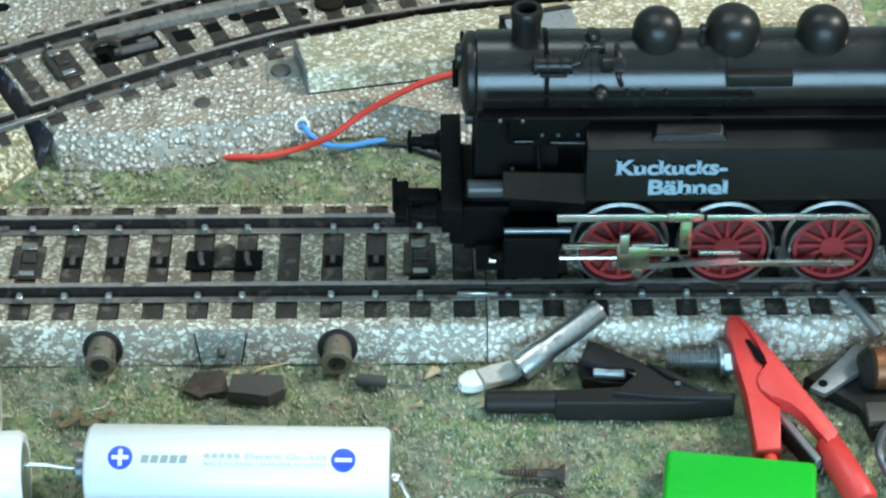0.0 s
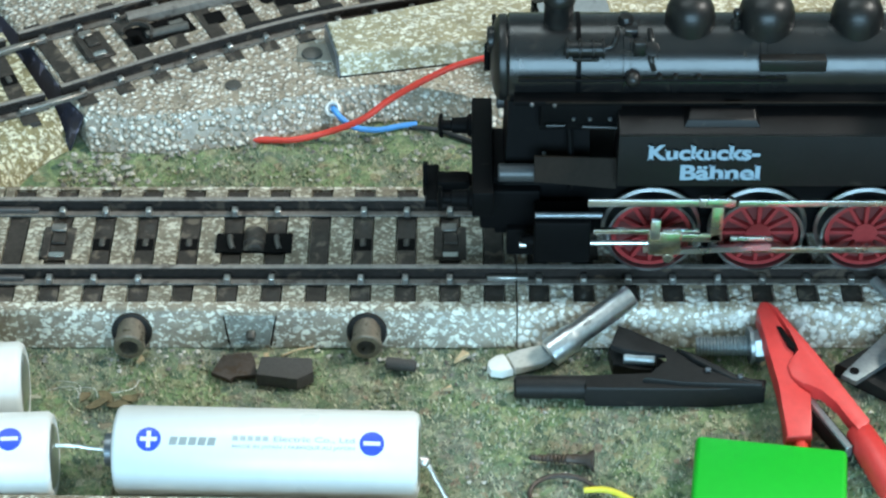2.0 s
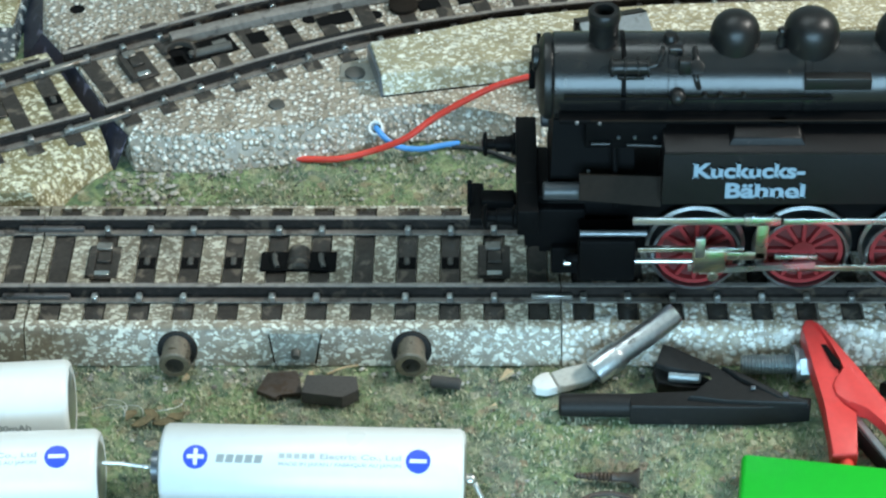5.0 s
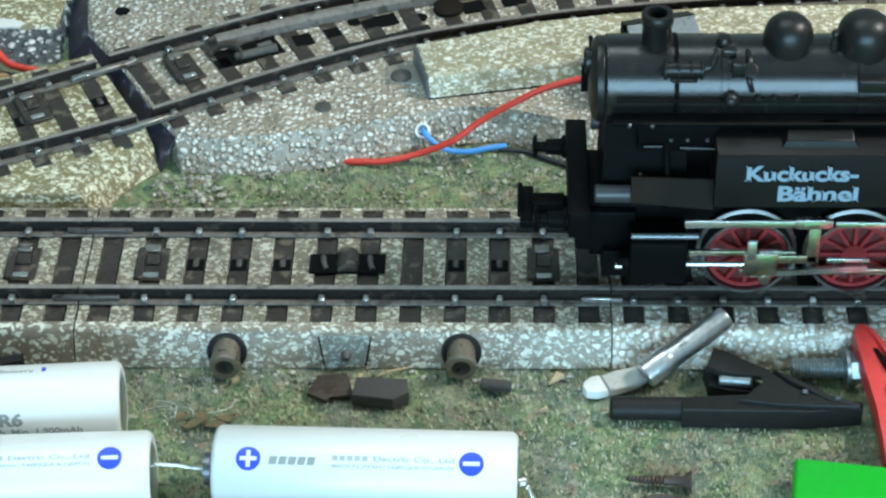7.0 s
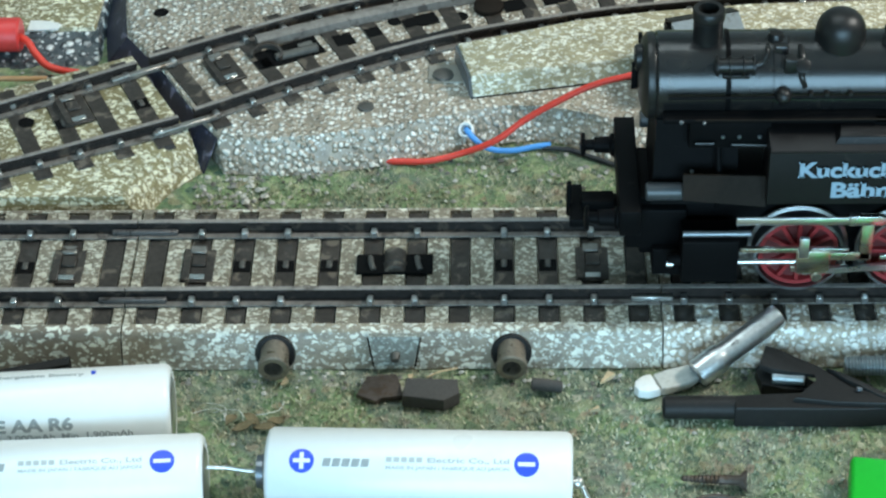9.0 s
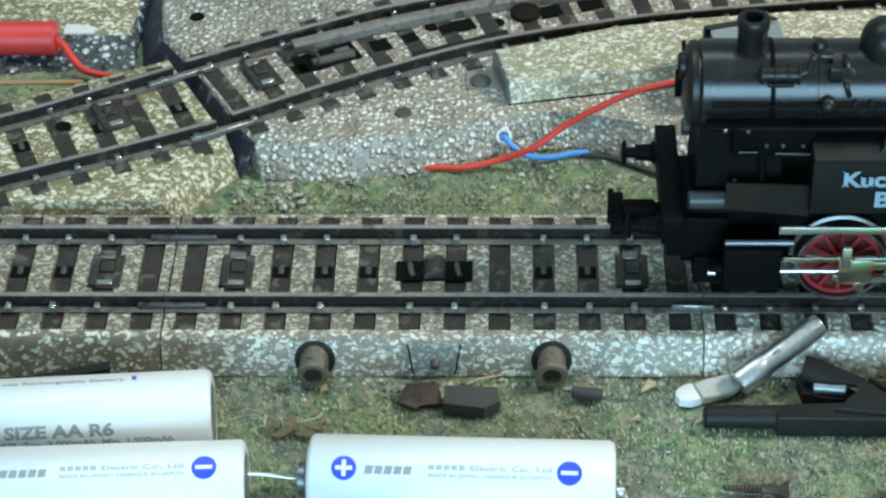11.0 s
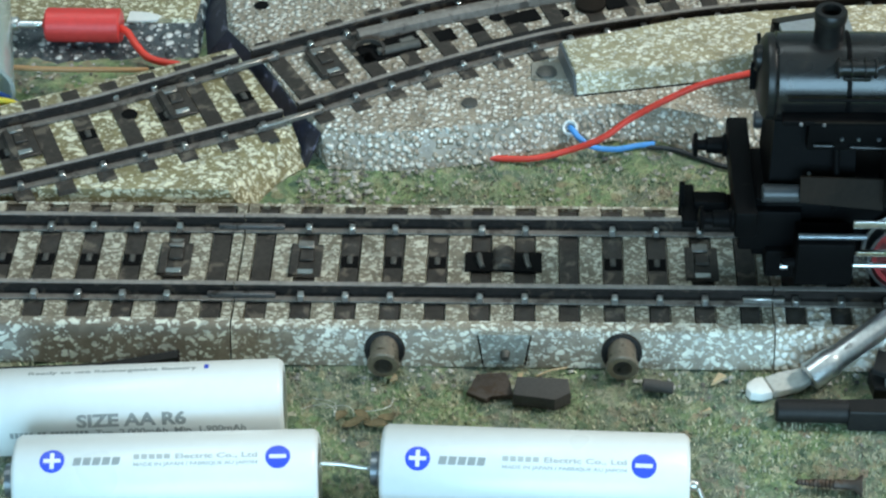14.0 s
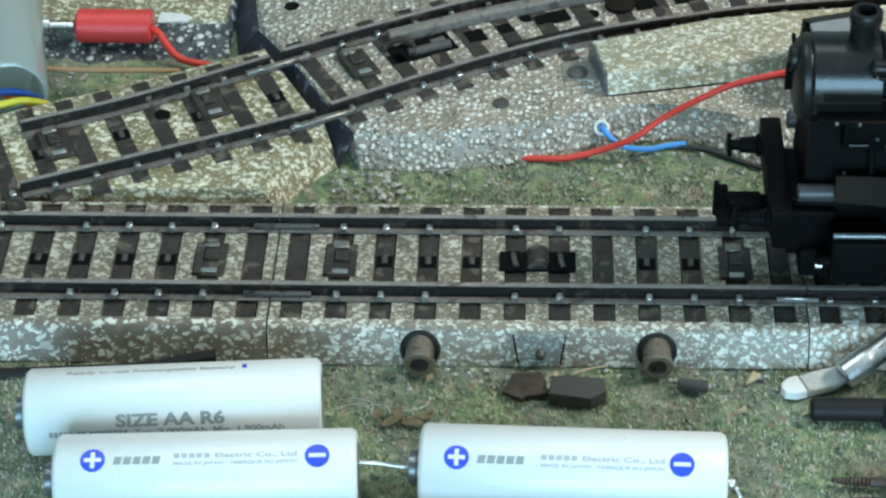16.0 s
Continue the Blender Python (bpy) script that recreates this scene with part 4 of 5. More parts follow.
part("valve_pipe", wire_mesh([(18.3, on_boiler(18)[0], on_boiler(18)[1]), (18.5, on_boiler(35)[0] - 0.6, on_boiler(35)[1] + 0.4), (18.4, on_boiler(58)[0] - 0.6, on_boiler(58)[1] + 0.3), (18.9, on_boiler(72)[0], on_boiler(72)[1])], 0.45, 8), CASTING, vb)
part("sand_box", boxed(14.2, 16.4, -3.6, -1.0, ZB + 5.6, ZB + 7.6, 0.3), BOILER, loco)
for x in (19.8, 22.3, 26.0):
    y0, z0 = on_boiler(78, RB + 0.2)
    part("handrail_post", rodded((x, y0, z0), (x, y0 - 1.0, z0 + 0.1), 0.38, 0.3, 10), CASTING, loco)
y0, z0 = on_boiler(82, RB + 0.9)
part("handrail", rodded((-2.5, y0, z0), (40, y0, z0), 0.3, 0.3, 8), BLACK, loco)
y0, z0 = on_boiler(62, RB + 0.6)
part("tool_box", boxed(35.5, 46, y0 - 0.9, y0 + 1.1, z0 - 1.2, z0 + 1.0, 0.2), CASTING, loco)
# running plate beside the boiler and the side tanks
for s in (-1, 1):
    part("running_plate", boxed(-3.2, 95, min(s * 6.2, s * 9.6), max(s * 6.2, s * 9.6), 34.0, 34.8, 0.2), BLACK, loco)
    part("plate_step", boxed(1.0, 14.0, min(s * 6.0, s * 8.6), max(s * 6.0, s * 8.6), 28.5, 34.0, 0.3), BLACK, loco)
    tank = part("side_tank", prism([(13.4, s * 6.5, 21.5), (66, s * 6.5, 21.5), (66, s * 14.2, 21.5), (13.4, s * 14.2, 21.5)],
                                   [(13.4, s * 6.5, 33.0), (66, s * 6.5, 33.0), (66, s * 13.9, 31.6), (13.4, s * 13.9, 31.6)], None, 0.25), TANK, loco)
    part("tank_lid", prism([(23.5, s * 8.0, 32.2), (36, s * 8.0, 32.2), (36, s * 12.4, 31.6), (23.5, s * 12.4, 31.6)],
                           [(25.0, s * 8.4, 33.9), (35, s * 8.4, 33.9), (35, s * 12.0, 33.2), (24.4, s * 12.0, 33.2)], None, 0.3), TANK, tank)
    part("lid_catch", boxed(30, 33, min(s * 8.6, s * 9.6), max(s * 8.6, s * 9.6), 33.6, 34.8, 0.2), BLACK, tank)
    if s < 0:
        for text, x, z, w in (("Kuckucks-", 18.0, 26.9, 17.9), ("Bähnel", 23.4, 22.9, 12.9)):
            bm = slab_serifs(words(text, 4.1, 0.036), 4.1)
            a, b = min(v.co.x for v in bm.verts), max(v.co.x for v in bm.verts)
            for v in bm.verts:
                v.co = (x + (v.co.x - a) * w / (b - a), -14.26, z + v.co.y)
            part("lettering", bm, TEXT_WHITE, tank, "pale blue-white lettering")
# Bolt heads in pale gunmetal, so their glints are in the colour.
for x, y, z in ((-0.4, -9.65, 34.4), (3.2, -9.65, 34.3), (6.4, -8.65, 30.8), (9.0, -8.65, 30.8), (12.2, -8.65, 30.8), (1.8, -8.7, 24.0)):
    part("bolt_head", rodded((x, y + 0.1, z), (x, y - 0.35, z), 0.36, 0.28, 10, 0.08), GUNMETAL, loco)
# Paler strip modelled as the highlight on the running plate's top edge.
part("plate_edge", boxed(1.8, 66, -9.72, -9.45, 34.55, 34.85, 0.05, 1), GUARD, loco)
# the cab behind the tanks
cab = part("cab", boxed(66, 94, -14.4, 14.4, 17.4, 47, 0.5), BLACK, loco)
part("cab_roof", boxed(64, 97, -15.6, 15.6, 47, 48.6, 0.6), BLACK, cab)
# fittings between beam and tank
for s in (-1, 1):
    part("brake_reservoir", rodded((-5.6, s * 10, 21.0), (0.4, s * 10, 21.0), 1.5, 1.5, 18, 0.25), surface("reservoir_grey", (0.05, 0.053, 0.056), 0.4, 0.2, 0.2, 300), loco)
    part("guard_plate", prism([(0.2, s * 13.0, 21.4), (13.4, s * 13.0, 20.0), (13.4, s * 12.6, 20.0), (0.2, s * 12.6, 21.4)], [(0.2, s * 11.0, 25.0), (13.4, s * 11.0, 24.6), (13.4, s * 10.6, 24.6), (0.2, s * 10.6, 25.0)]), GUARD, loco)
    part("feed_pipe", wire_mesh([(6.2, s * 9.5, 17.4), (6.3, s * 9.8, 21), (6.0, s * 8.6, 26), (5.8, s * 7.6, 30)], 0.5, 8), BLACK, loco)
    part("stay_rod", rodded((7.8, s * 8.8, 29.4), (13.4, s * 8.8, 29.2), 0.3, 0.3, 8), CASTING, loco)
    part("step_rod", rodded((2.0, s * 9.2, 29.9), (5.0, s * 9.2, 29.9), 0.25, 0.25, 8), CASTING, loco)
    cyl = part("steam_cylinder", boxed(0.3, 9.6, min(s * 8.6, s * 14.8), max(s * 8.6, s * 14.8), 5.6, 14.2, 0.5), BLACK, loco)
    part("valve_rod", rodded((0.4, s * 13.6, 15.0), (11.4, s * 13.6, 15.0), 0.55, 0.55, 12, 0.1), GUNMETAL, cyl)
    part("cylinder_cap", rodded((0.4, s * 12.8, 9.0), (-1.8, s * 12.8, 9.0), 1.1, 0.9, 14, 0.15), BLACK, cyl)
    part("drain_cock", rodded((-2.0, s * 13.4, 8.6), (-0.9, s * 13.4, 8.6), 0.5, 0.5, 10), CHROME, cyl)

TYRE = mesh_of("tyre", lathe(bmesh.new(), [(7.0, -1.5), (7.5, -1.5), (7.7, 0.7), (8.3, 0.9), (8.3, 1.4), (6.6, 1.5), (7.0, -1.5)], 48, Matrix.Rotation(radians(-90), 4, "X")), DARK_STEEL)
bm = lathe(bmesh.new(), [(0, -1.2), (1.9, -1.2), (2.1, -0.9), (2.1, 0.9), (0, 0.9)], 22, Matrix.Rotation(radians(90), 4, "X"))
lathe(bm, [(5.9, -0.9), (6.65, -0.9), (6.65, 0.9), (5.9, 0.9), (5.9, -0.9)], 40, Matrix.Rotation(radians(90), 4, "X"))
for k in range(12):
    box(bm, 1.6, 6.3, -0.7, 0.4, -0.36, 0.36, 0.12, 1, Matrix.Rotation(2 * math.pi * k / 12, 4, "Y"))
SPOKES = mesh_of("spokes", bm, RED_WHEEL)
# The web's darker red holds the shade behind the spokes.
HUB = mesh_of("wheel_web", lathe(bmesh.new(), [(0, 0.3), (6.5, 0.3), (6.5, 0.9), (0, 0.9)], 32, Matrix.Rotation(radians(-90), 4, "X")), surface("wheel_web_shaded_red", (0.10, 0.014, 0.014), 0.6, 0, 0.3, 300))
for x in (20.0, 37.7, 55.4):
    for s in (-1, 1):
        w = part("wheel", TYRE, BRIGHT, loco, "", at(x, s * 8.7, 7.75, 0, 0, 0 if s < 0 else 180))
        part("wheel_spokes", SPOKES, RED_WHEEL, w, "red spokes")
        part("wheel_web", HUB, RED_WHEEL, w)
    part("axle", rodded((x, -8, 7.75), (x, 8, 7.75), 1.2, 1.2, 12), BLACK, loco)
# rivet rows and panel seams on the near tank and smokebox
part("tank_seam", boxed(13.38, 66, -14.12, -13.86, 31.3, 31.5, 0.03, 1), CASTING, loco)
GEAR = surface("nickel_gear", (0.62, 0.58, 0.48), 0.25, 1.0, 0.15, 400, ((0.35, 0.30, 0.22), 0.66), 0.08)
for s in (-1, 1):
    def yb(a, b):
        return min(s * a, s * b), max(s * a, s * b)
    part("coupling_rod", boxed(18.6, 59, *yb(11.2, 11.8), 5.4, 6.6, 0.15), GEAR, loco)
    part("piston_rod", rodded((9.4, s * 12.8, 8.5), (19.8, s * 12.8, 8.5), 0.45, 0.45, 12), CHROME, loco)
    part("slide_bar", boxed(10.0, 20.5, *yb(12.4, 13.2), 10.6, 11.5, 0.1), GEAR, loco)
    part("crosshead", boxed(19.1, 24.6, *yb(12.2, 13.8), 6.6, 11.4, 0.3), GEAR, loco)
    part("main_rod", prism([(20.4, s * 13.2, 6.0), (39.5, s * 12.6, 6.8), (39.5, s * 12.0, 6.8), (20.4, s * 12.6, 6.0)], [(20.4, s * 13.2, 7.0), (39.5, s * 12.6, 8.0), (39.5, s * 12.0, 8.0), (20.4, s * 12.6, 7.0)]), CHROME, loco)
    part("crank_pin", rodded((22.6, s * 9.5, 5.9), (22.6, s * 14.0, 5.9), 0.95, 0.95, 14, 0.15), GEAR, loco)
    part("gear_frame", boxed(9.0, 33.0, *yb(13.0, 13.5), 16.6, 18.0, 0.12), CHROME, loco)
    part("gear_hanger", boxed(29.2, 31.2, *yb(13.0, 13.5), 9.4, 16.8, 0.12), GEAR, loco)
    part("gear_stay", boxed(19.0, 31.0, *yb(13.0, 13.5), 9.2, 10.8, 0.12), GEAR, loco)
    part("gear_link", boxed(19.4, 21.0, *yb(13.2, 13.9), 10.0, 14.0, 0.15), CHROME, loco)
    part("radius_rod", boxed(21.4, 27.4, *yb(13.4, 13.9), 11.4, 12.0, 0.1), CHROME, loco)
    part("gear_bracket", boxed(27.0, 32.4, *yb(13.2, 14.3), 17.0, 18.8, 0.15), CHROME, loco)
    part("rear_gear_bar", boxed(33.4, 60, *yb(13.0, 13.5), 16.6, 17.8, 0.12), CHROME, loco)
    part("crank_rod", boxed(32.5, 39.5, *yb(13.2, 13.8), 9.6, 10.4, 0.1), CHROME, loco)

# ---- the small black hut behind the track ----
hut = thing("lantern_hut", 0, 0, 0, "small black plastic hut with a slate-grey roof on the turnout", "hut")
f0, f1 = Vector((5.9, 44.9, TOP)), Vector((19.6, 48.6, TOP))
back = Vector((-2.6, 11.5, 0))
q = [f0, f1, f1 + back, f0 + back]
up = Vector((0, 0, 12.3))
tp = [q[0] + up + Vector((0.5, 0.3, 0)), q[1] + up + Vector((-0.7, 0.2, 0)), q[2] + up + Vector((-0.4, -0.3, 0)), q[3] + up + Vector((0.6, -0.2, 0))]
part("walls", prism(q, tp, None, 0.2), BLACK_MATT, hut)
e = Vector((0, -0.25, 0))
r0, r1 = tp[0] + e, tp[1] + e
rb = [tp[0].lerp(tp[3], 0.62) + Vector((0, 0, 2.4)), tp[1].lerp(tp[2], 0.62) + Vector((0, 0, 2.4))]
part("roof", prism([r0, r1, rb[1] - Vector((0, 0, 0.9)), rb[0] - Vector((0, 0, 0.9))], [r0 + Vector((0, 0, 0.35)), r1 + Vector((0, 0, 0.35)), rb[1], rb[0]]), ROOF, hut)
part("roof_back", prism([rb[0], rb[1], tp[2], tp[3]], [rb[0] + Vector((0, 0, 0.2)), rb[1] + Vector((0, 0, 0.2)), tp[2] + Vector((0, 0, 0.6)), tp[3] + Vector((0, 0, 0.6))]), BLACK_MATT, hut)
bm = bmesh.new()
for k in range(5):
    a = q[0].lerp(q[3], 0.1 + 0.18 * k)
    b = tp[0].lerp(tp[3], 0.1 + 0.18 * k)
    rod(bm, a, b, 0.3, 0.3, 6)
part("wall_ribs", bm, BLACK_MATT, hut)

# ---- wires ----
wire("red_wire", [(-49.6, 38.0, 0.3), (-45, 37.4, 0.6), (-40, 37.0, 1.0), (-33.9, 38.0, 2.0), (-27.6, 37.6, 5.2), (-22.4, 38.3, 9.2), (-16.3, 38.0, 13.6), (-10.2, 38.2, 16.9), (-4.1, 38.3, 18.8), (4, 39.5, 20), (14, 43, 20), (24, 50, 15), (36, 56, 11.8)], 0.62, RED_WIRE, "red insulated wire arching from the grass")
wire("blue_wire", [(-33.2, 43.6, 3.4), (-32.8, 42.0, 4.0), (-31.0, 40.6, 2.6), (-28.5, 40.0, 1.4), (-24.5, 40.2, 0.9), (-20.5, 41.4, 0.9), (-17.5, 42.0, 0.9)], 0.56, BLUE_WIRE, "blue insulated wire from a white bush")
wire("black_wire", [(-19, 41.6, 0.5), (-14, 40.8, 0.5), (-9.5, 38.3, 0.5), (-4.5, 35.6, 0.5), (1.1, 34.9, 0.5), (11.8, 37.4, 0.5), (22, 39.5, 0.5), (40, 41, 0.5)], 0.5, BLACK_WIRE, "thin black wire along the turnout's foot")
wire("yellow_wire", [(14.3, 41.6, 3.2), (14.6, 40.0, 4.6), (16.5, 38.4, 3.8), (20, 36.8, 1.6), (26, 36.0, 0.8)], 0.75, YELLOW_WIRE, "yellow insulated wire from a white bush")
wire("brown_wire", [(-165, 59.8, 6.6), (-148.5, 58.4, 6.7), (-140, 57.6, 6.3), (-131.9, 57.3, 6.1), (-122, 58.0, 5.6), (-114, 59.4, 4.6)], 0.55, BROWN_WIRE, "brown insulated wire lying on the mat")
wire("orange_wire", [(-160, 54.0, 4), (-150, 52.8, 4.4), (-145, 50.6, 4.4), (-141, 49.2, 3.6), (-138.5, 47.8, 2.2)], 0.75, ORANGE_WIRE, "orange insulated wire end")
wire("dark_blue_wire", [(-160, 51.5, 3.0), (-148, 51.0, 5.2), (-143, 50.5, 5.4), (-139, 49.4, 4.4), (-136.2, 48.0, 2.5)], 0.75, DKBLUE_WIRE, "dark blue insulated wire")
wire("pale_yellow_wire", [(-160, 43.0, 3.0), (-148, 45.5, 5.6), (-143, 47.4, 5.8), (-139, 48.0, 5.0), (-137.2, 48.0, 4.0)], 0.75, YELLOW_WIRE, "yellow insulated wire end")

verge = tagged(thing("back_verge", 0, 0, 0, "low verge with dark stones and an olive top", "verge"), kind="structure")
part("stone_slope", prism([(-190, 66.5, -0.8), (-106, 68.5, -0.8), (-104, 120, -0.8), (-190, 120, -0.8)], [(-190, 77.5, 1.9), (-107, 79.0, 1.9), (-106, 119, 1.9), (-190, 119, 1.9)]), BED_DARK, verge)
part("olive_top", prism([(-190, 78.2, 1.6), (-107.5, 79.6, 1.6), (-106.5, 119, 1.6), (-190, 119, 1.6)], [(-190, 78.8, 2.6), (-108, 80.2, 2.6), (-107, 119, 2.6), (-190, 119, 2.6)]), BED_OLIVE, verge)
part("chalk_patch", slab([(-121.2, 79.0), (-115.2, 79.4), (-114.4, 81.0), (-117.0, 82.2), (-121.0, 82.6)], 2.4, 2.75), WHITE_RUBBER, verge, "pale chalky patch")
plug = thing("wire_plug", -137.2, 74.8, 0.6, "red plastic plug with a bright pin", "plug", -0.6)
part("plug_body", rodded((0.9, 0, 4.0), (15.8, 0, 4.0), 3.4, 3.4, 28, 0.35), RED_RUBBER, plug)
part("plug_pin", rodded((-4.6, 0, 4.0), (0.2, 0, 4.0), 0.8, 0.8, 14, 0.1), CHROME, plug)
part("plug_contact", rodded((-8.5, 0, 4.0), (-4.5, 0, 4.0), 1.5, 1.5, 16, 0.2), CHROME, plug)
part("plug_wire", wire_mesh([(15.4, -0.6, 4.0), (17.4, -2.2, 3.8), (19.6, -5.2, 2.6), (22.6, -7.4, 1.2), (29, -8.6, 0.5)], 0.75), RED_WIRE, plug)

glass = thing("glass_tube", -147.5, 62, 0, "pale milky glass tube lying at the edge", "tube")
part("tube_wall", lathe(bmesh.new(), [(6.6, 0), (7.2, 0.3), (7.3, 34), (6.5, 36), (5.5, 36), (6.4, 33), (6.4, 0.4), (6.6, 0)], 40, axis((3.0, -15, 7.3), (-4.5, 20, 7.3))), GLASSY, glass)

# ---- the tools on the mat ----
chrome_tube = thing("socket_tube", 0, 0, 0, "chromed metal connector tube leaning on the track bed", "connector")
p0, p1 = Vector((5.0, -24.0, 2.7)), Vector((18.9, -16.2, 8.9))
n = (p1 - p0).length
part("barrel", lathe(bmesh.new(), [(1.7, 0), (2.4, 0.3), (2.45, 4.6), (2.2, 5.4), (2.05, 6.0), (2.05, n - 0.4), (1.9, n), (1.5, n), (1.4, 6), (0, 6)], 30, axis(p0, p1)), CHROME_MOTTLED, chrome_tube, "chrome barrel with uneven reflections in its colour")
part("barrel_seam", boxed(-0.15, 0.15, -2.5, -1.9, 5.5, n - 2, 0.05, 1, axis(p0, p1) @ Matrix.Rotation(radians(20), 4, "Z")), HOLE, chrome_tube)
sl = part("sleeve", slab([(-1.9, -22.8), (0.5, -21.8), (5.3, -20.0), (6.5, -22.5), (3.9, -25.0), (0.5, -26.2), (-0.5, -26.5)], 0.5, 1.9, 0.35), surface("sleeve_pale", (0.52, 0.52, 0.48), 0.5, 0, 0.2, 300, ((0.36, 0.35, 0.31), 0.6)), chrome_tube, "pale flattened plastic sleeve")
part("sleeve_tip", slab([(-5.1, -25.9), (-4.9, -24.6), (-3.6, -23.3), (-2.2, -22.9), (-0.8, -26.7), (-2.6, -27.3), (-4.4, -27.0)], 0.5, 2.1, 0.4), WHITE_RUBBER, sl, "white plastic tip")


bclip = thing("crocodile_clip", 0, 0, 0, "black insulated crocodile clip lying on the mat", "clip")
part("boot", rodded((-0.8, -31.0, 2.0), (11.2, -31.2, 2.1), 1.9, 1.95, 28, 0.4), BLACK_MATT, bclip, "black rubber boot")
part("lower_jaw", prism([(10.7, -33.6, 0.2), (31.3, -33.9, 0.2), (39.9, -32.9, 0.2), (40.2, -30.6, 0.2), (25.0, -29.6, 0.2), (10.7, -29.8, 0.2)], [(10.7, -33.6, 4.0), (31.3, -33.8, 4.2), (39.9, -33.0, 3.7), (40.2, -31.0, 3.7), (25.0, -29.9, 4.3), (10.7, -30.3, 4.1)], None, 0.35), BLACK_MATT, bclip)
part("upper_jaw", slab([(15.2, -24.0), (16.7, -19.2), (18.4, -20.2), (21.9, -22.7), (25.2, -24.9), (27.2, -26.8), (29.0, -29.6), (32.3, -31.3), (39.6, -32.8), (39.2, -33.8), (26.4, -33.0), (20.0, -32.2), (21.4, -30.9), (24.5, -28.0), (24.2, -26.2), (19.8, -25.8), (17.2, -25.2)], 3.9, 5.0, 0.35), BLACK_MATT, bclip)
part("jaw_rim", prism([(26.0, -25.0, 3.2), (29.2, -27.0, 3.2), (35.0, -31.6, 3.2), (39.2, -32.6, 3.2), (39.2, -33.4, 3.2), (34.6, -32.6, 3.2), (28.4, -28.2, 3.2)],
                      [(26.0, -25.2, 5.4), (29.2, -27.2, 5.5), (35.0, -31.8, 5.3), (39.2, -32.8, 5.1), (39.2, -33.4, 5.1), (34.6, -32.5, 5.3), (28.6, -27.9, 5.5)], None, 0.2), BLACK_MATT, bclip)
part("jaw_leg", slab([(15.0, -22.0), (17.0, -18.8), (21.0, -23.0), (24.6, -25.4), (23.4, -27.6), (19.0, -27.0), (15.6, -26.0)], 0.2, 2.4, 0.3), BLACK_MATT, bclip)
part("jaw_spring", rodded((17.4, -25.0, 3.0), (22.6, -26.0, 3.4), 1.1, 1.1, 16, 0.2), ZINC, bclip)
bm = bmesh.new()
for k in (0, 3):
    box(bm, 30.2 + 1.7 * k, 31.1 + 1.7 * k, -31.0 - 0.5 * k, -30.2 - 0.5 * k, 5.2, 5.7, 0.12, 1)
part("jaw_teeth", bm, GUNMETAL, bclip)

rclip = thing("crocodile_clip", 0, 0, 0, "red insulated crocodile clip lying open on the mat", "clip")


def leaning(outline, top, thick, bev):
    """A plate that rises towards the track bed, on which its tip rests."""
    high = [(x, y, top + 0.145 * (y + 45)) for x, y in outline]
    return prism([(x, y, max(0.2, z - thick)) for x, y, z in high], high, None, bev)


part("long_jaw", leaning([(39.5, -18.9), (40.2, -17.4), (41.4, -17.2), (42.3, -18.9), (43.4, -22.7), (44.7, -26.0), (45.2, -27.6), (43.7, -29.7), (43.1, -31.9), (43.9, -34.3), (45.1, -35.1), (46.6, -36.6), (45.9, -44.8), (41.8, -45.1), (41.9, -40.7), (41.6, -34.5), (40.6, -27.1)], 4.5, 3.4, 0.3), RED_RUBBER, rclip)
part("wide_jaw", leaning([(41.4, -17.8), (42.8, -19.0), (48.4, -29.1), (55.3, -42.1), (54.6, -43.2), (53.1, -44.4), (52.5, -42.2), (50.6, -38.6), (48.5, -36.0), (45.6, -35.1), (43.7, -33.4), (43.3, -31.3), (44.3, -29.1), (45.7, -28.1), (45.2, -25.9), (43.8, -22.6)], 5.0, 2.6, 0.3), RED_RUBBER, rclip)
part("handle_boot", lathe(bmesh.new(), [(0, 0), (1.8, 0), (2.3, 0.8), (2.5, 4), (2.6, 13), (2.0, 14), (0, 14)], 26, axis((53.6, -42.0, 2.9), (57.9, -56.0, 2.7))), RED_RUBBER, rclip)
# A black slab laid over the jaws gives the slit its shade.
part("jaw_gap", slab([(41.4, -19.6), (42.4, -20.8), (44.0, -24.8), (45.0, -27.0), (44.8, -28.2), (43.8, -27.2), (42.4, -23.2)], 6.5, 7.75), HOLE, rclip, "dark slit between the jaws")
part("spring_plate", boxed(-0.6, 0.6, -8, 8, 1.0, 3.4, 0.2, 1, Matrix.Translation((48.4, -39.5, 0.5)) @ Matrix.Rotation(radians(24), 4, "Z")), ZINC, rclip)
part("inner_arm", prism([(45.4, -35.4, 0.4), (47.2, -35.2, 0.4), (52.4, -46.2, 0.4), (50.8, -46.8, 0.4)], [(45.4, -35.4, 3.6), (47.2, -35.2, 3.6), (52.4, -46.2, 3.6), (50.8, -46.8, 3.6)]), BLACK_MATT, rclip)
part("wire_stub", rodded((44.2, -44.4, 2.4), (44.4, -49.0, 2.0), 1.2, 1.2, 14), RED_WIRE, rclip)

bolt = thing("bolt", 0, 0, 0, "zinc-plated threaded bolt on the mat", "bolt")
prof = [(0, 0), (1.5, 0)]
for k in range(16):
    prof += [(1.75, 0.25 + 0.55 * k), (1.45, 0.52 + 0.55 * k)]
part("shank", lathe(bmesh.new(), prof + [(1.5, 9.2), (0, 9.2)], 20, axis((29.6, -21.5, 2.2), (38.4, -22.0, 2.9))), ZINC, bolt)
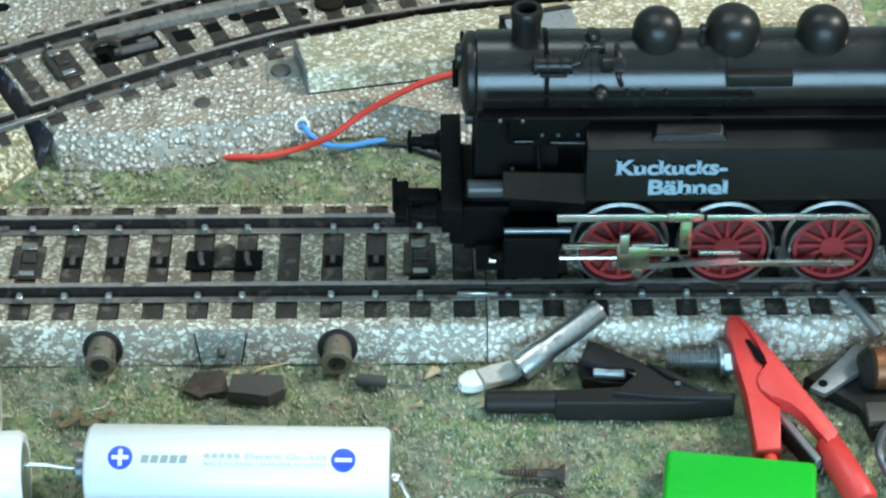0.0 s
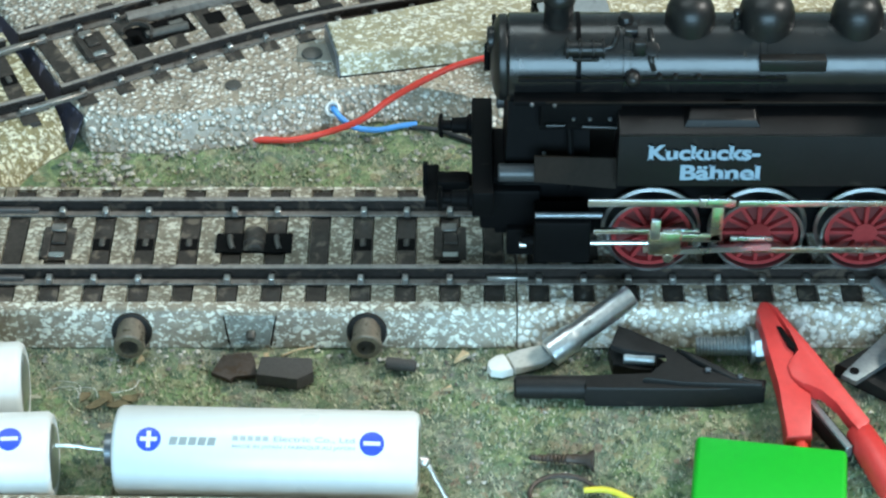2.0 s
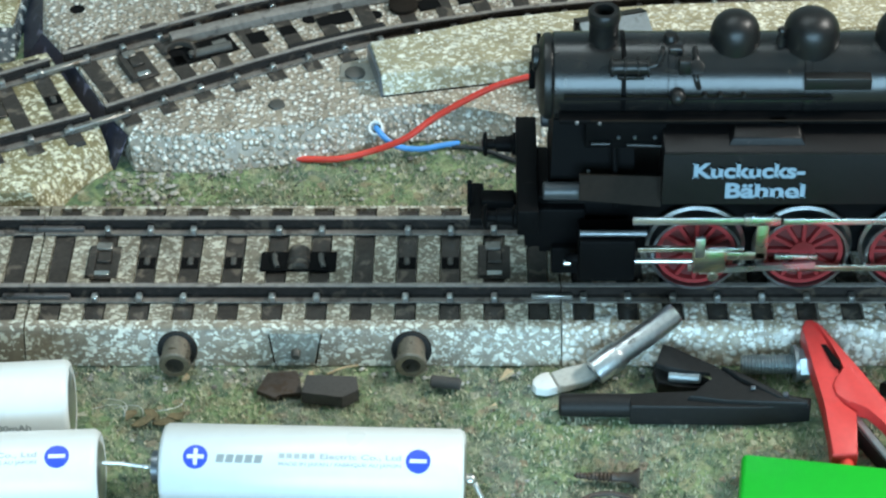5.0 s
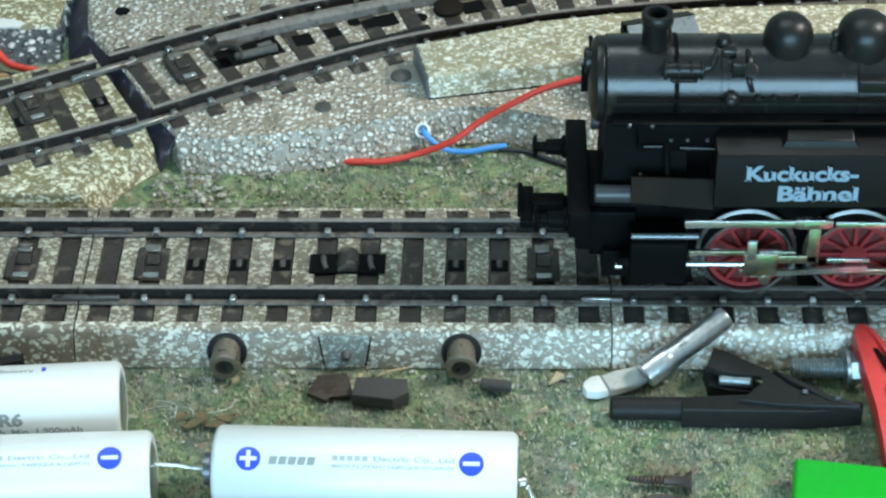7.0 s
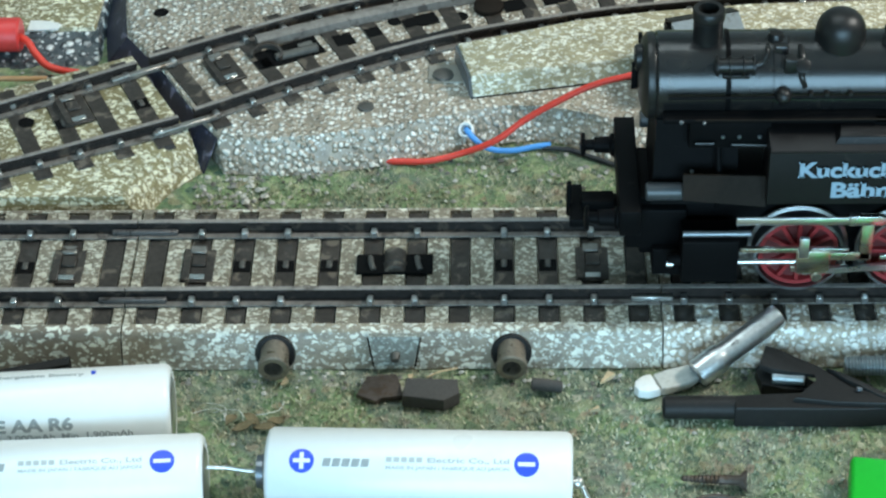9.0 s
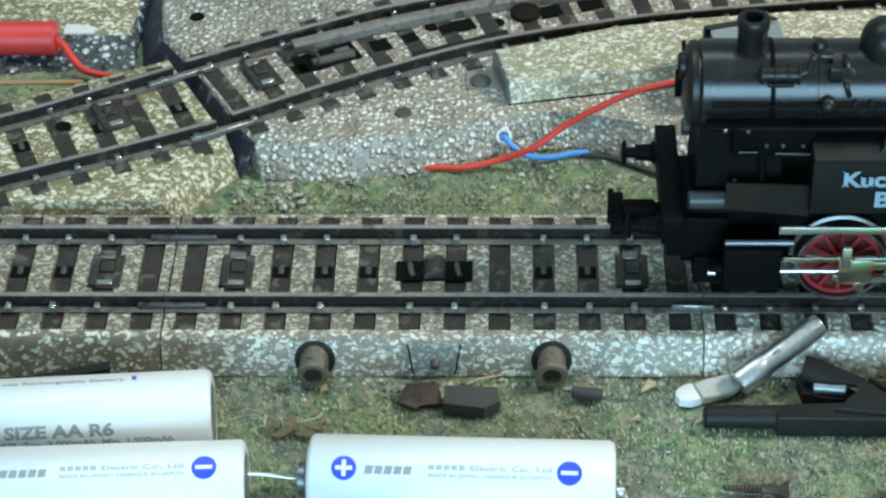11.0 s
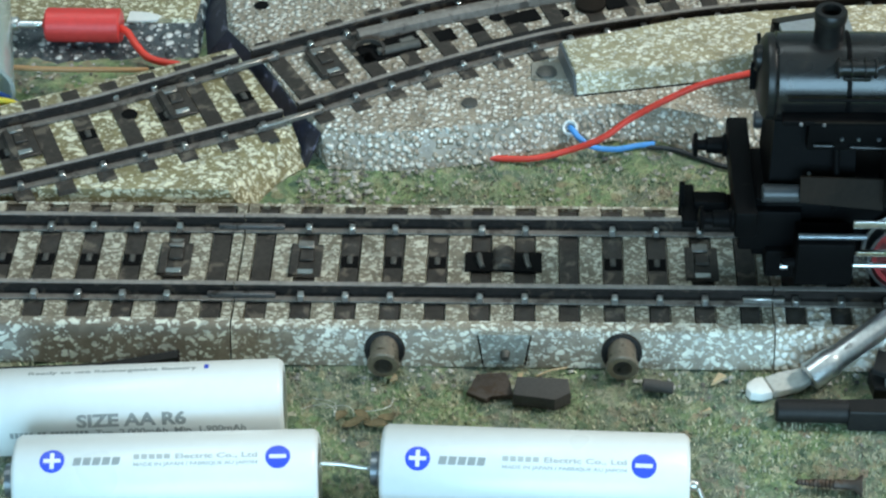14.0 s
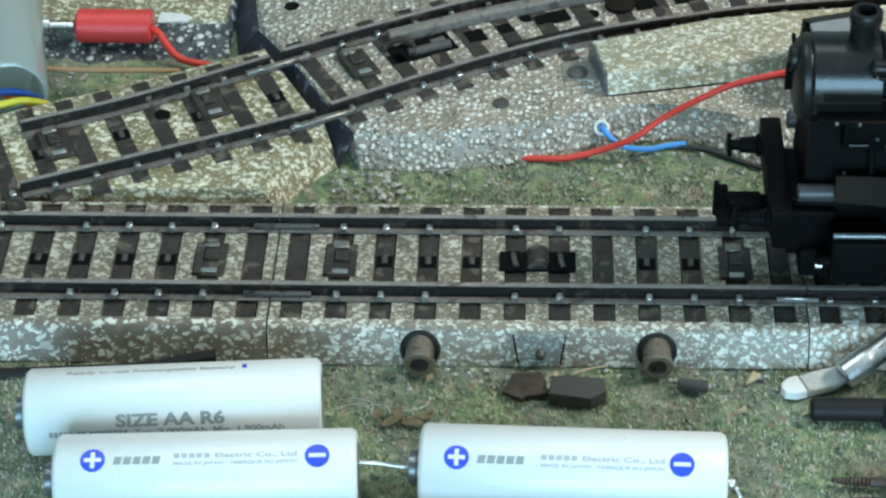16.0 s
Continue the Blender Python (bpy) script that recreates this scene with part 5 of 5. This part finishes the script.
part("washer", lathe(bmesh.new(), [(1.4, 0), (3.1, 0), (3.1, 0.6), (1.4, 0.6)], 26, axis((38.2, -22.0, 3.0), (46, -21.4, 3.2))), ZINC, bolt)
part("head", lathe(bmesh.new(), [(0, 0), (2.6, 0), (2.7, 0.3), (2.7, 2.0), (2.2, 2.4), (0, 2.4)], 6, axis((39.0, -22.0, 2.8), (46, -21.5, 3.0))), ZINC, bolt)

green = thing("green_box", 27.6, -44.9, 0, "bright green plastic box with rounded corners", "box", -8)
part("shell", boxed(0, 23.7, -26, 0, 0, 5.0, 1.0, 3), GREEN, green)

screw = thing("wood_screw", 0, 0, 0, "old rusty wood screw lying on the mat", "screw")
prof = [(0, 0)]
for k in range(10):
    r = 0.5 + 0.06 * min(k, 6)
    prof += [(r * 0.7, 0.35 + 0.62 * k), (r, 0.6 + 0.62 * k)]
part("shank", lathe(bmesh.new(), prof + [(0.75, 6.9), (0.85, 9.2), (1.7, 10.2), (1.7, 10.5), (0, 10.5)], 14, axis((1.1, -46.2, 1.0), (11.2, -47.3, 1.5))), RUST, screw)

ring = thing("wire_ring", 6.4, -54.2, 0, "dull bent wire ring on the mat", "ring")
bm = bmesh.new()
loop = [(5.2 * math.cos(a), 3.9 * math.sin(a), 0.8 + 0.3 * math.sin(a)) for a in [radians(15 + 11 * k) for k in range(31)]]
part("loop", swept([Vector(p) for p in loop], [(0.42 * math.cos(2 * math.pi * k / 8), 0.42 * math.sin(2 * math.pi * k / 8)) for k in range(8)], bm=bm), RUST, ring)
wire("yellow_lead", [(9.7, -53.3, 0.9), (13.5, -53.6, 1.2), (17.6, -55.9, 1.0), (21.5, -58.9, 0.9)], 0.5, YELLOW_WIRE, "short yellow lead beside the ring")

motor = thing("motor_part", 0, 0, 0, "small open motor with copper windings and steel lugs", "motor")
part("lug", slab([(52.4, -30.4), (54.6, -32.0), (63.6, -24.6), (64.0, -20.0), (61.0, -20.2)], 3.2, 4.2, 0.2), ZINC, motor)
part("lug_hole", rodded((54.6, -29.6, 4.0), (54.6, -29.6, 4.35), 0.8, 0.8, 16), HOLE, motor)
part("frame", slab([(52.0, -26.4), (60, -20.6), (72, -21.5), (72, -38), (61.5, -39.2), (60.2, -33.0), (57, -30.6)], 0.2, 2.8, 0.4), BLACK_MATT, motor)
part("winding", rodded((62.6, -27.0, 5.0), (74, -26.4, 5.0), 3.6, 3.6, 28, 0.6), COPPER, motor)
part("lead_tube", wire_mesh([(59.8, -11.6, 8.2), (62.4, -15.6, 7.6), (65.0, -20.5, 6.4)], 0.9), ZINC, motor)
part("rotor_plate", boxed(60.8, 70, -38.6, -34.2, 2.8, 4.4, 0.3), STUD, motor)
part("winding_end", rodded((60.9, -27.1, 5.0), (62.8, -27.0, 5.0), 3.0, 3.8, 24, 0.4), BLACK_MATT, motor)
part("lead_ring", wire_mesh([(66.5, -36.5, 3.5), (63.0, -40.5, 4.0), (61.4, -45.5, 4.0), (62.4, -49.5, 3.0)], 0.8, 10), GUNMETAL, motor)
part("knob", lathe(bmesh.new(), [(0, 0), (3.0, 0), (3.2, 0.8), (3.0, 3.4), (2.2, 4.2), (0, 4.2)], 26, axis((64.2, -47.0, 3.6), (69, -50.5, 5.4))), BRASS_OLD, motor)

# rubbish at the foot of the track
pad = thing("rusty_tab", 0, 0, 0, "rusty tin tab fallen beside the track", "scrap")
part("plate", slab([(-50.6, -26.6), (-49.0, -22.2), (-44.2, -21.6), (-43.4, -24.0), (-43.0, -27.2), (-46.6, -27.4), (-47.2, -28.4)], 0.3, 1.1, 0.2), RUST, pad)
bit = thing("rubber_piece", 0, 0, 0, "dark grey block of rubber on the mat", "scrap")
part("block", slab([(-43.0, -28.6), (-42.4, -24.2), (-34.0, -24.6), (-33.6, -28.0), (-36.2, -29.8)], 0.2, 2.6, 0.3), DARK_CARD, bit)
bit = thing("rubber_piece", 0, 0, 0, "small dark peg by the brass socket", "scrap")
part("peg", rodded((-21.8, -24.4, 1.2), (-16.8, -25.2, 1.2), 1.1, 1.0, 12, 0.2), DARK_CARD, bit)
strip = thing("dark_strip", 0, 0, 0, "dark metal wedge along the track bed, its thin left end a modelled shadow", "scrap")
# Only the right end is a metal wedge; the thin left tail models shadow.
part("bar", prism([(-150, -24.4, 0.1), (-112, -22.6, 0.1), (-98.6, -20.9, 0.1), (-98.4, -19.6, 0.1), (-112, -20.6, 0.1), (-150, -22.6, 0.1)], [(-150, -24.2, 0.5), (-112, -22.2, 1.0), (-98.6, -20.6, 2.6), (-98.4, -19.8, 3.6), (-112, -20.8, 1.2), (-150, -22.8, 0.5)]), BLACK_MATT, strip)

R = random.Random(4)
CHIP = surface("pale_chip", (0.58, 0.44, 0.27), 0.8, 0, 0.3, 500)
for x, y, a, n, w in ((-9.6, -21.9, 30, 3.2, 1.8), (-11.6, -29.6, 0, 1.6, 1.0), (-42.0, -22.2, 70, 1.8, 1.0), (-62.8, -22.6, 20, 1.4, 1.2), (-1.5, -30.0, 10, 1.2, 0.8)):
    chip = thing("wood_chip", x, y, 0, "small pale wood chip lying on the mat", "chip", a, "chips on the mat")
    part("flake", prism([(-n / 2, -w / 2, 0.1), (n / 2, -w * 0.3, 0.1), (n * 0.3, w / 2, 0.1)], [(-n / 2, -w / 2, 0.6), (n / 2, -w * 0.3, 0.9), (n * 0.3, w / 2, 0.7)]), CHIP, chip)
straw = thing("straw", -37.0, -21.2, 0, "bent dry straw beside the track", "straw")
part("stalk", wire_mesh([(-2.2, -0.8, 0.5), (0, 0.2, 0.9), (3.0, 1.4, 0.6)], 0.16, 6), CHIP, straw)
leaf = thing("dry_leaf", -68.5, -33.6, 0, "curled dry leaf scraps with pale fibres", "leaf")
for k, (x, y, a, n) in enumerate(((0, 0, 20, 4.2), (3.6, -0.4, -10, 4.6), (-2.2, 1.6, 60, 3.0), (1.2, 1.6, -35, 3.4), (5.2, 1.4, 25, 3.2))):
    bm = bmesh.new()
    g = bmesh.ops.create_grid(bm, x_segments=8, y_segments=4, size=0.5)
    for v in bm.verts:
        u, w = v.co.x, v.co.y
        v.co = (u * n, w * 1.8 * math.cos(u * 3.0), 0.6 + 0.9 * w * w + 0.35 * math.sin(u * 5 + k))
    bmesh.ops.solidify(bm, geom=list(bm.faces), thickness=0.12)
    part("blade", bm, LEAF, leaf, "", at(x, y, 0, 0, 0, a))
bm = bmesh.new()
for k in range(4):
    a, x, y = R.uniform(0, 6.3), R.uniform(-4, 3), R.uniform(0, 3.5)
    line = smooth_line([(x + s * 1.2 * math.cos(a + 0.25 * s), y + s * 1.2 * math.sin(a + 0.25 * s), 0.5 + 0.5 * math.sin(s)) for s in range(6)], 3)
    swept(line, [(0.06 * math.cos(2.1 * j), 0.06 * math.sin(2.1 * j)) for j in range(3)], bm=bm)
part("fibres", bm, WHITE_RUBBER, leaf)


def on_bed(x, y):
    if -19.5 < y < 18.8 or y < -60.5:
        return True
    if y > 18 and x < -83 and y < 45 + 0.45 * (x + 83) + 22 and y > 18:
        return True
    edge = 34 if x < -62 else 34 + (x + 62) * 0.3 if x < -25 else 44 if x < -14 else 36.5
    return y > edge and x > -103


def pebbles(name, label, count, spots, material, seed, size):
    """Loose grains, each a small uneven octahedron."""
    rr = random.Random(seed)
    vs, fs = [], []
    for _ in range(count):
        for _try in range(30):
            x, y = spots(rr)
            if not on_bed(x, y):
                break
        s = rr.uniform(*size)
        h = s * rr.uniform(0.5, 0.9)
        a = rr.uniform(0, 3)
        b = len(vs)
        for k in range(5):
            f = s * rr.uniform(0.7, 1.2)
            vs.append(((x + f * math.cos(a + k * 1.2566)) / 1000, (y + f * math.sin(a + k * 1.2566)) / 1000, rr.uniform(-0.1, 0.25 * s) / 1000))
        vs += [((x + 0.3 * s * rr.uniform(-1, 1)) / 1000, (y + 0.3 * s * rr.uniform(-1, 1)) / 1000, h / 1000)]
        fs += [(b + k, b + (k + 1) % 5, b + 5) for k in range(5)]
    me = bpy.data.meshes.new(name)
    me.from_pydata(vs, [], fs)
    me.materials.append(material)
    return tagged(new(name, me), label, "gravel", "", "stuff")


pebbles("gravel", "loose ballast grains along the track's edges", 480, lambda r: (r.uniform(-110, 70), r.choice((19.4 + abs(r.gauss(0, 1.6)), -20 - abs(r.gauss(0, 2)), r.uniform(20, 44)))), GRIT, 5, (0.22, 0.6))
pebbles("grit", "scattered pale and dark crumbs on the mat", 300, lambda r: (r.uniform(-130, 75), r.uniform(-60, 44)), GRIT, 6, (0.15, 0.5))
pebbles("corner_gravel", "pale and dark stones heaped between branch and turnout", 80, lambda r: (r.gauss(-79, 7), r.uniform(21, 36)), GRIT, 9, (0.35, 0.85))
pebbles("stone_crumbs", "dark and pale stones strewn on the grass strip", 100, lambda r: (r.uniform(-80, 20), r.choice((r.uniform(20, 43), 36 + r.gauss(0, 2.5)))), GRIT, 12, (0.3, 0.7))
pebbles("far_gravel", "coarse dark and white ballast beyond the branch", 160, lambda r: (r.uniform(-165, -104), r.uniform(57, 68)), GRIT, 8, (0.25, 0.6))


def fibres(count, seed):
    rr = random.Random(seed)
    vs, fs = [], []
    for _ in range(count):
        for _try in range(20):
            x, y = rr.uniform(-165, 90), rr.uniform(-62, 47)
            if not on_bed(x, y):
                break
        else:
            continue
        a, lean, h, w = rr.uniform(0, 6.3), rr.uniform(0.2, 0.7), rr.uniform(0.15, 0.55), rr.uniform(0.1, 0.28)
        dx, dy = math.cos(a), math.sin(a)
        b = len(vs)
        vs += [((x - dy * w) / 1000, (y + dx * w) / 1000, -0.0004), ((x + dy * w) / 1000, (y - dx * w) / 1000, -0.0004), ((x + dx * lean) / 1000, (y + dy * lean) / 1000, h / 1000)]
        fs.append((b, b + 1, b + 2))
    me = bpy.data.meshes.new("grass_fibres")
    me.from_pydata(vs, [], fs)
    me.materials.append(FIBRE)
    return tagged(new("grass_fibres", me), "short green and brown flock fibres", "grass", "", "stuff")


fibres(52000, 11)
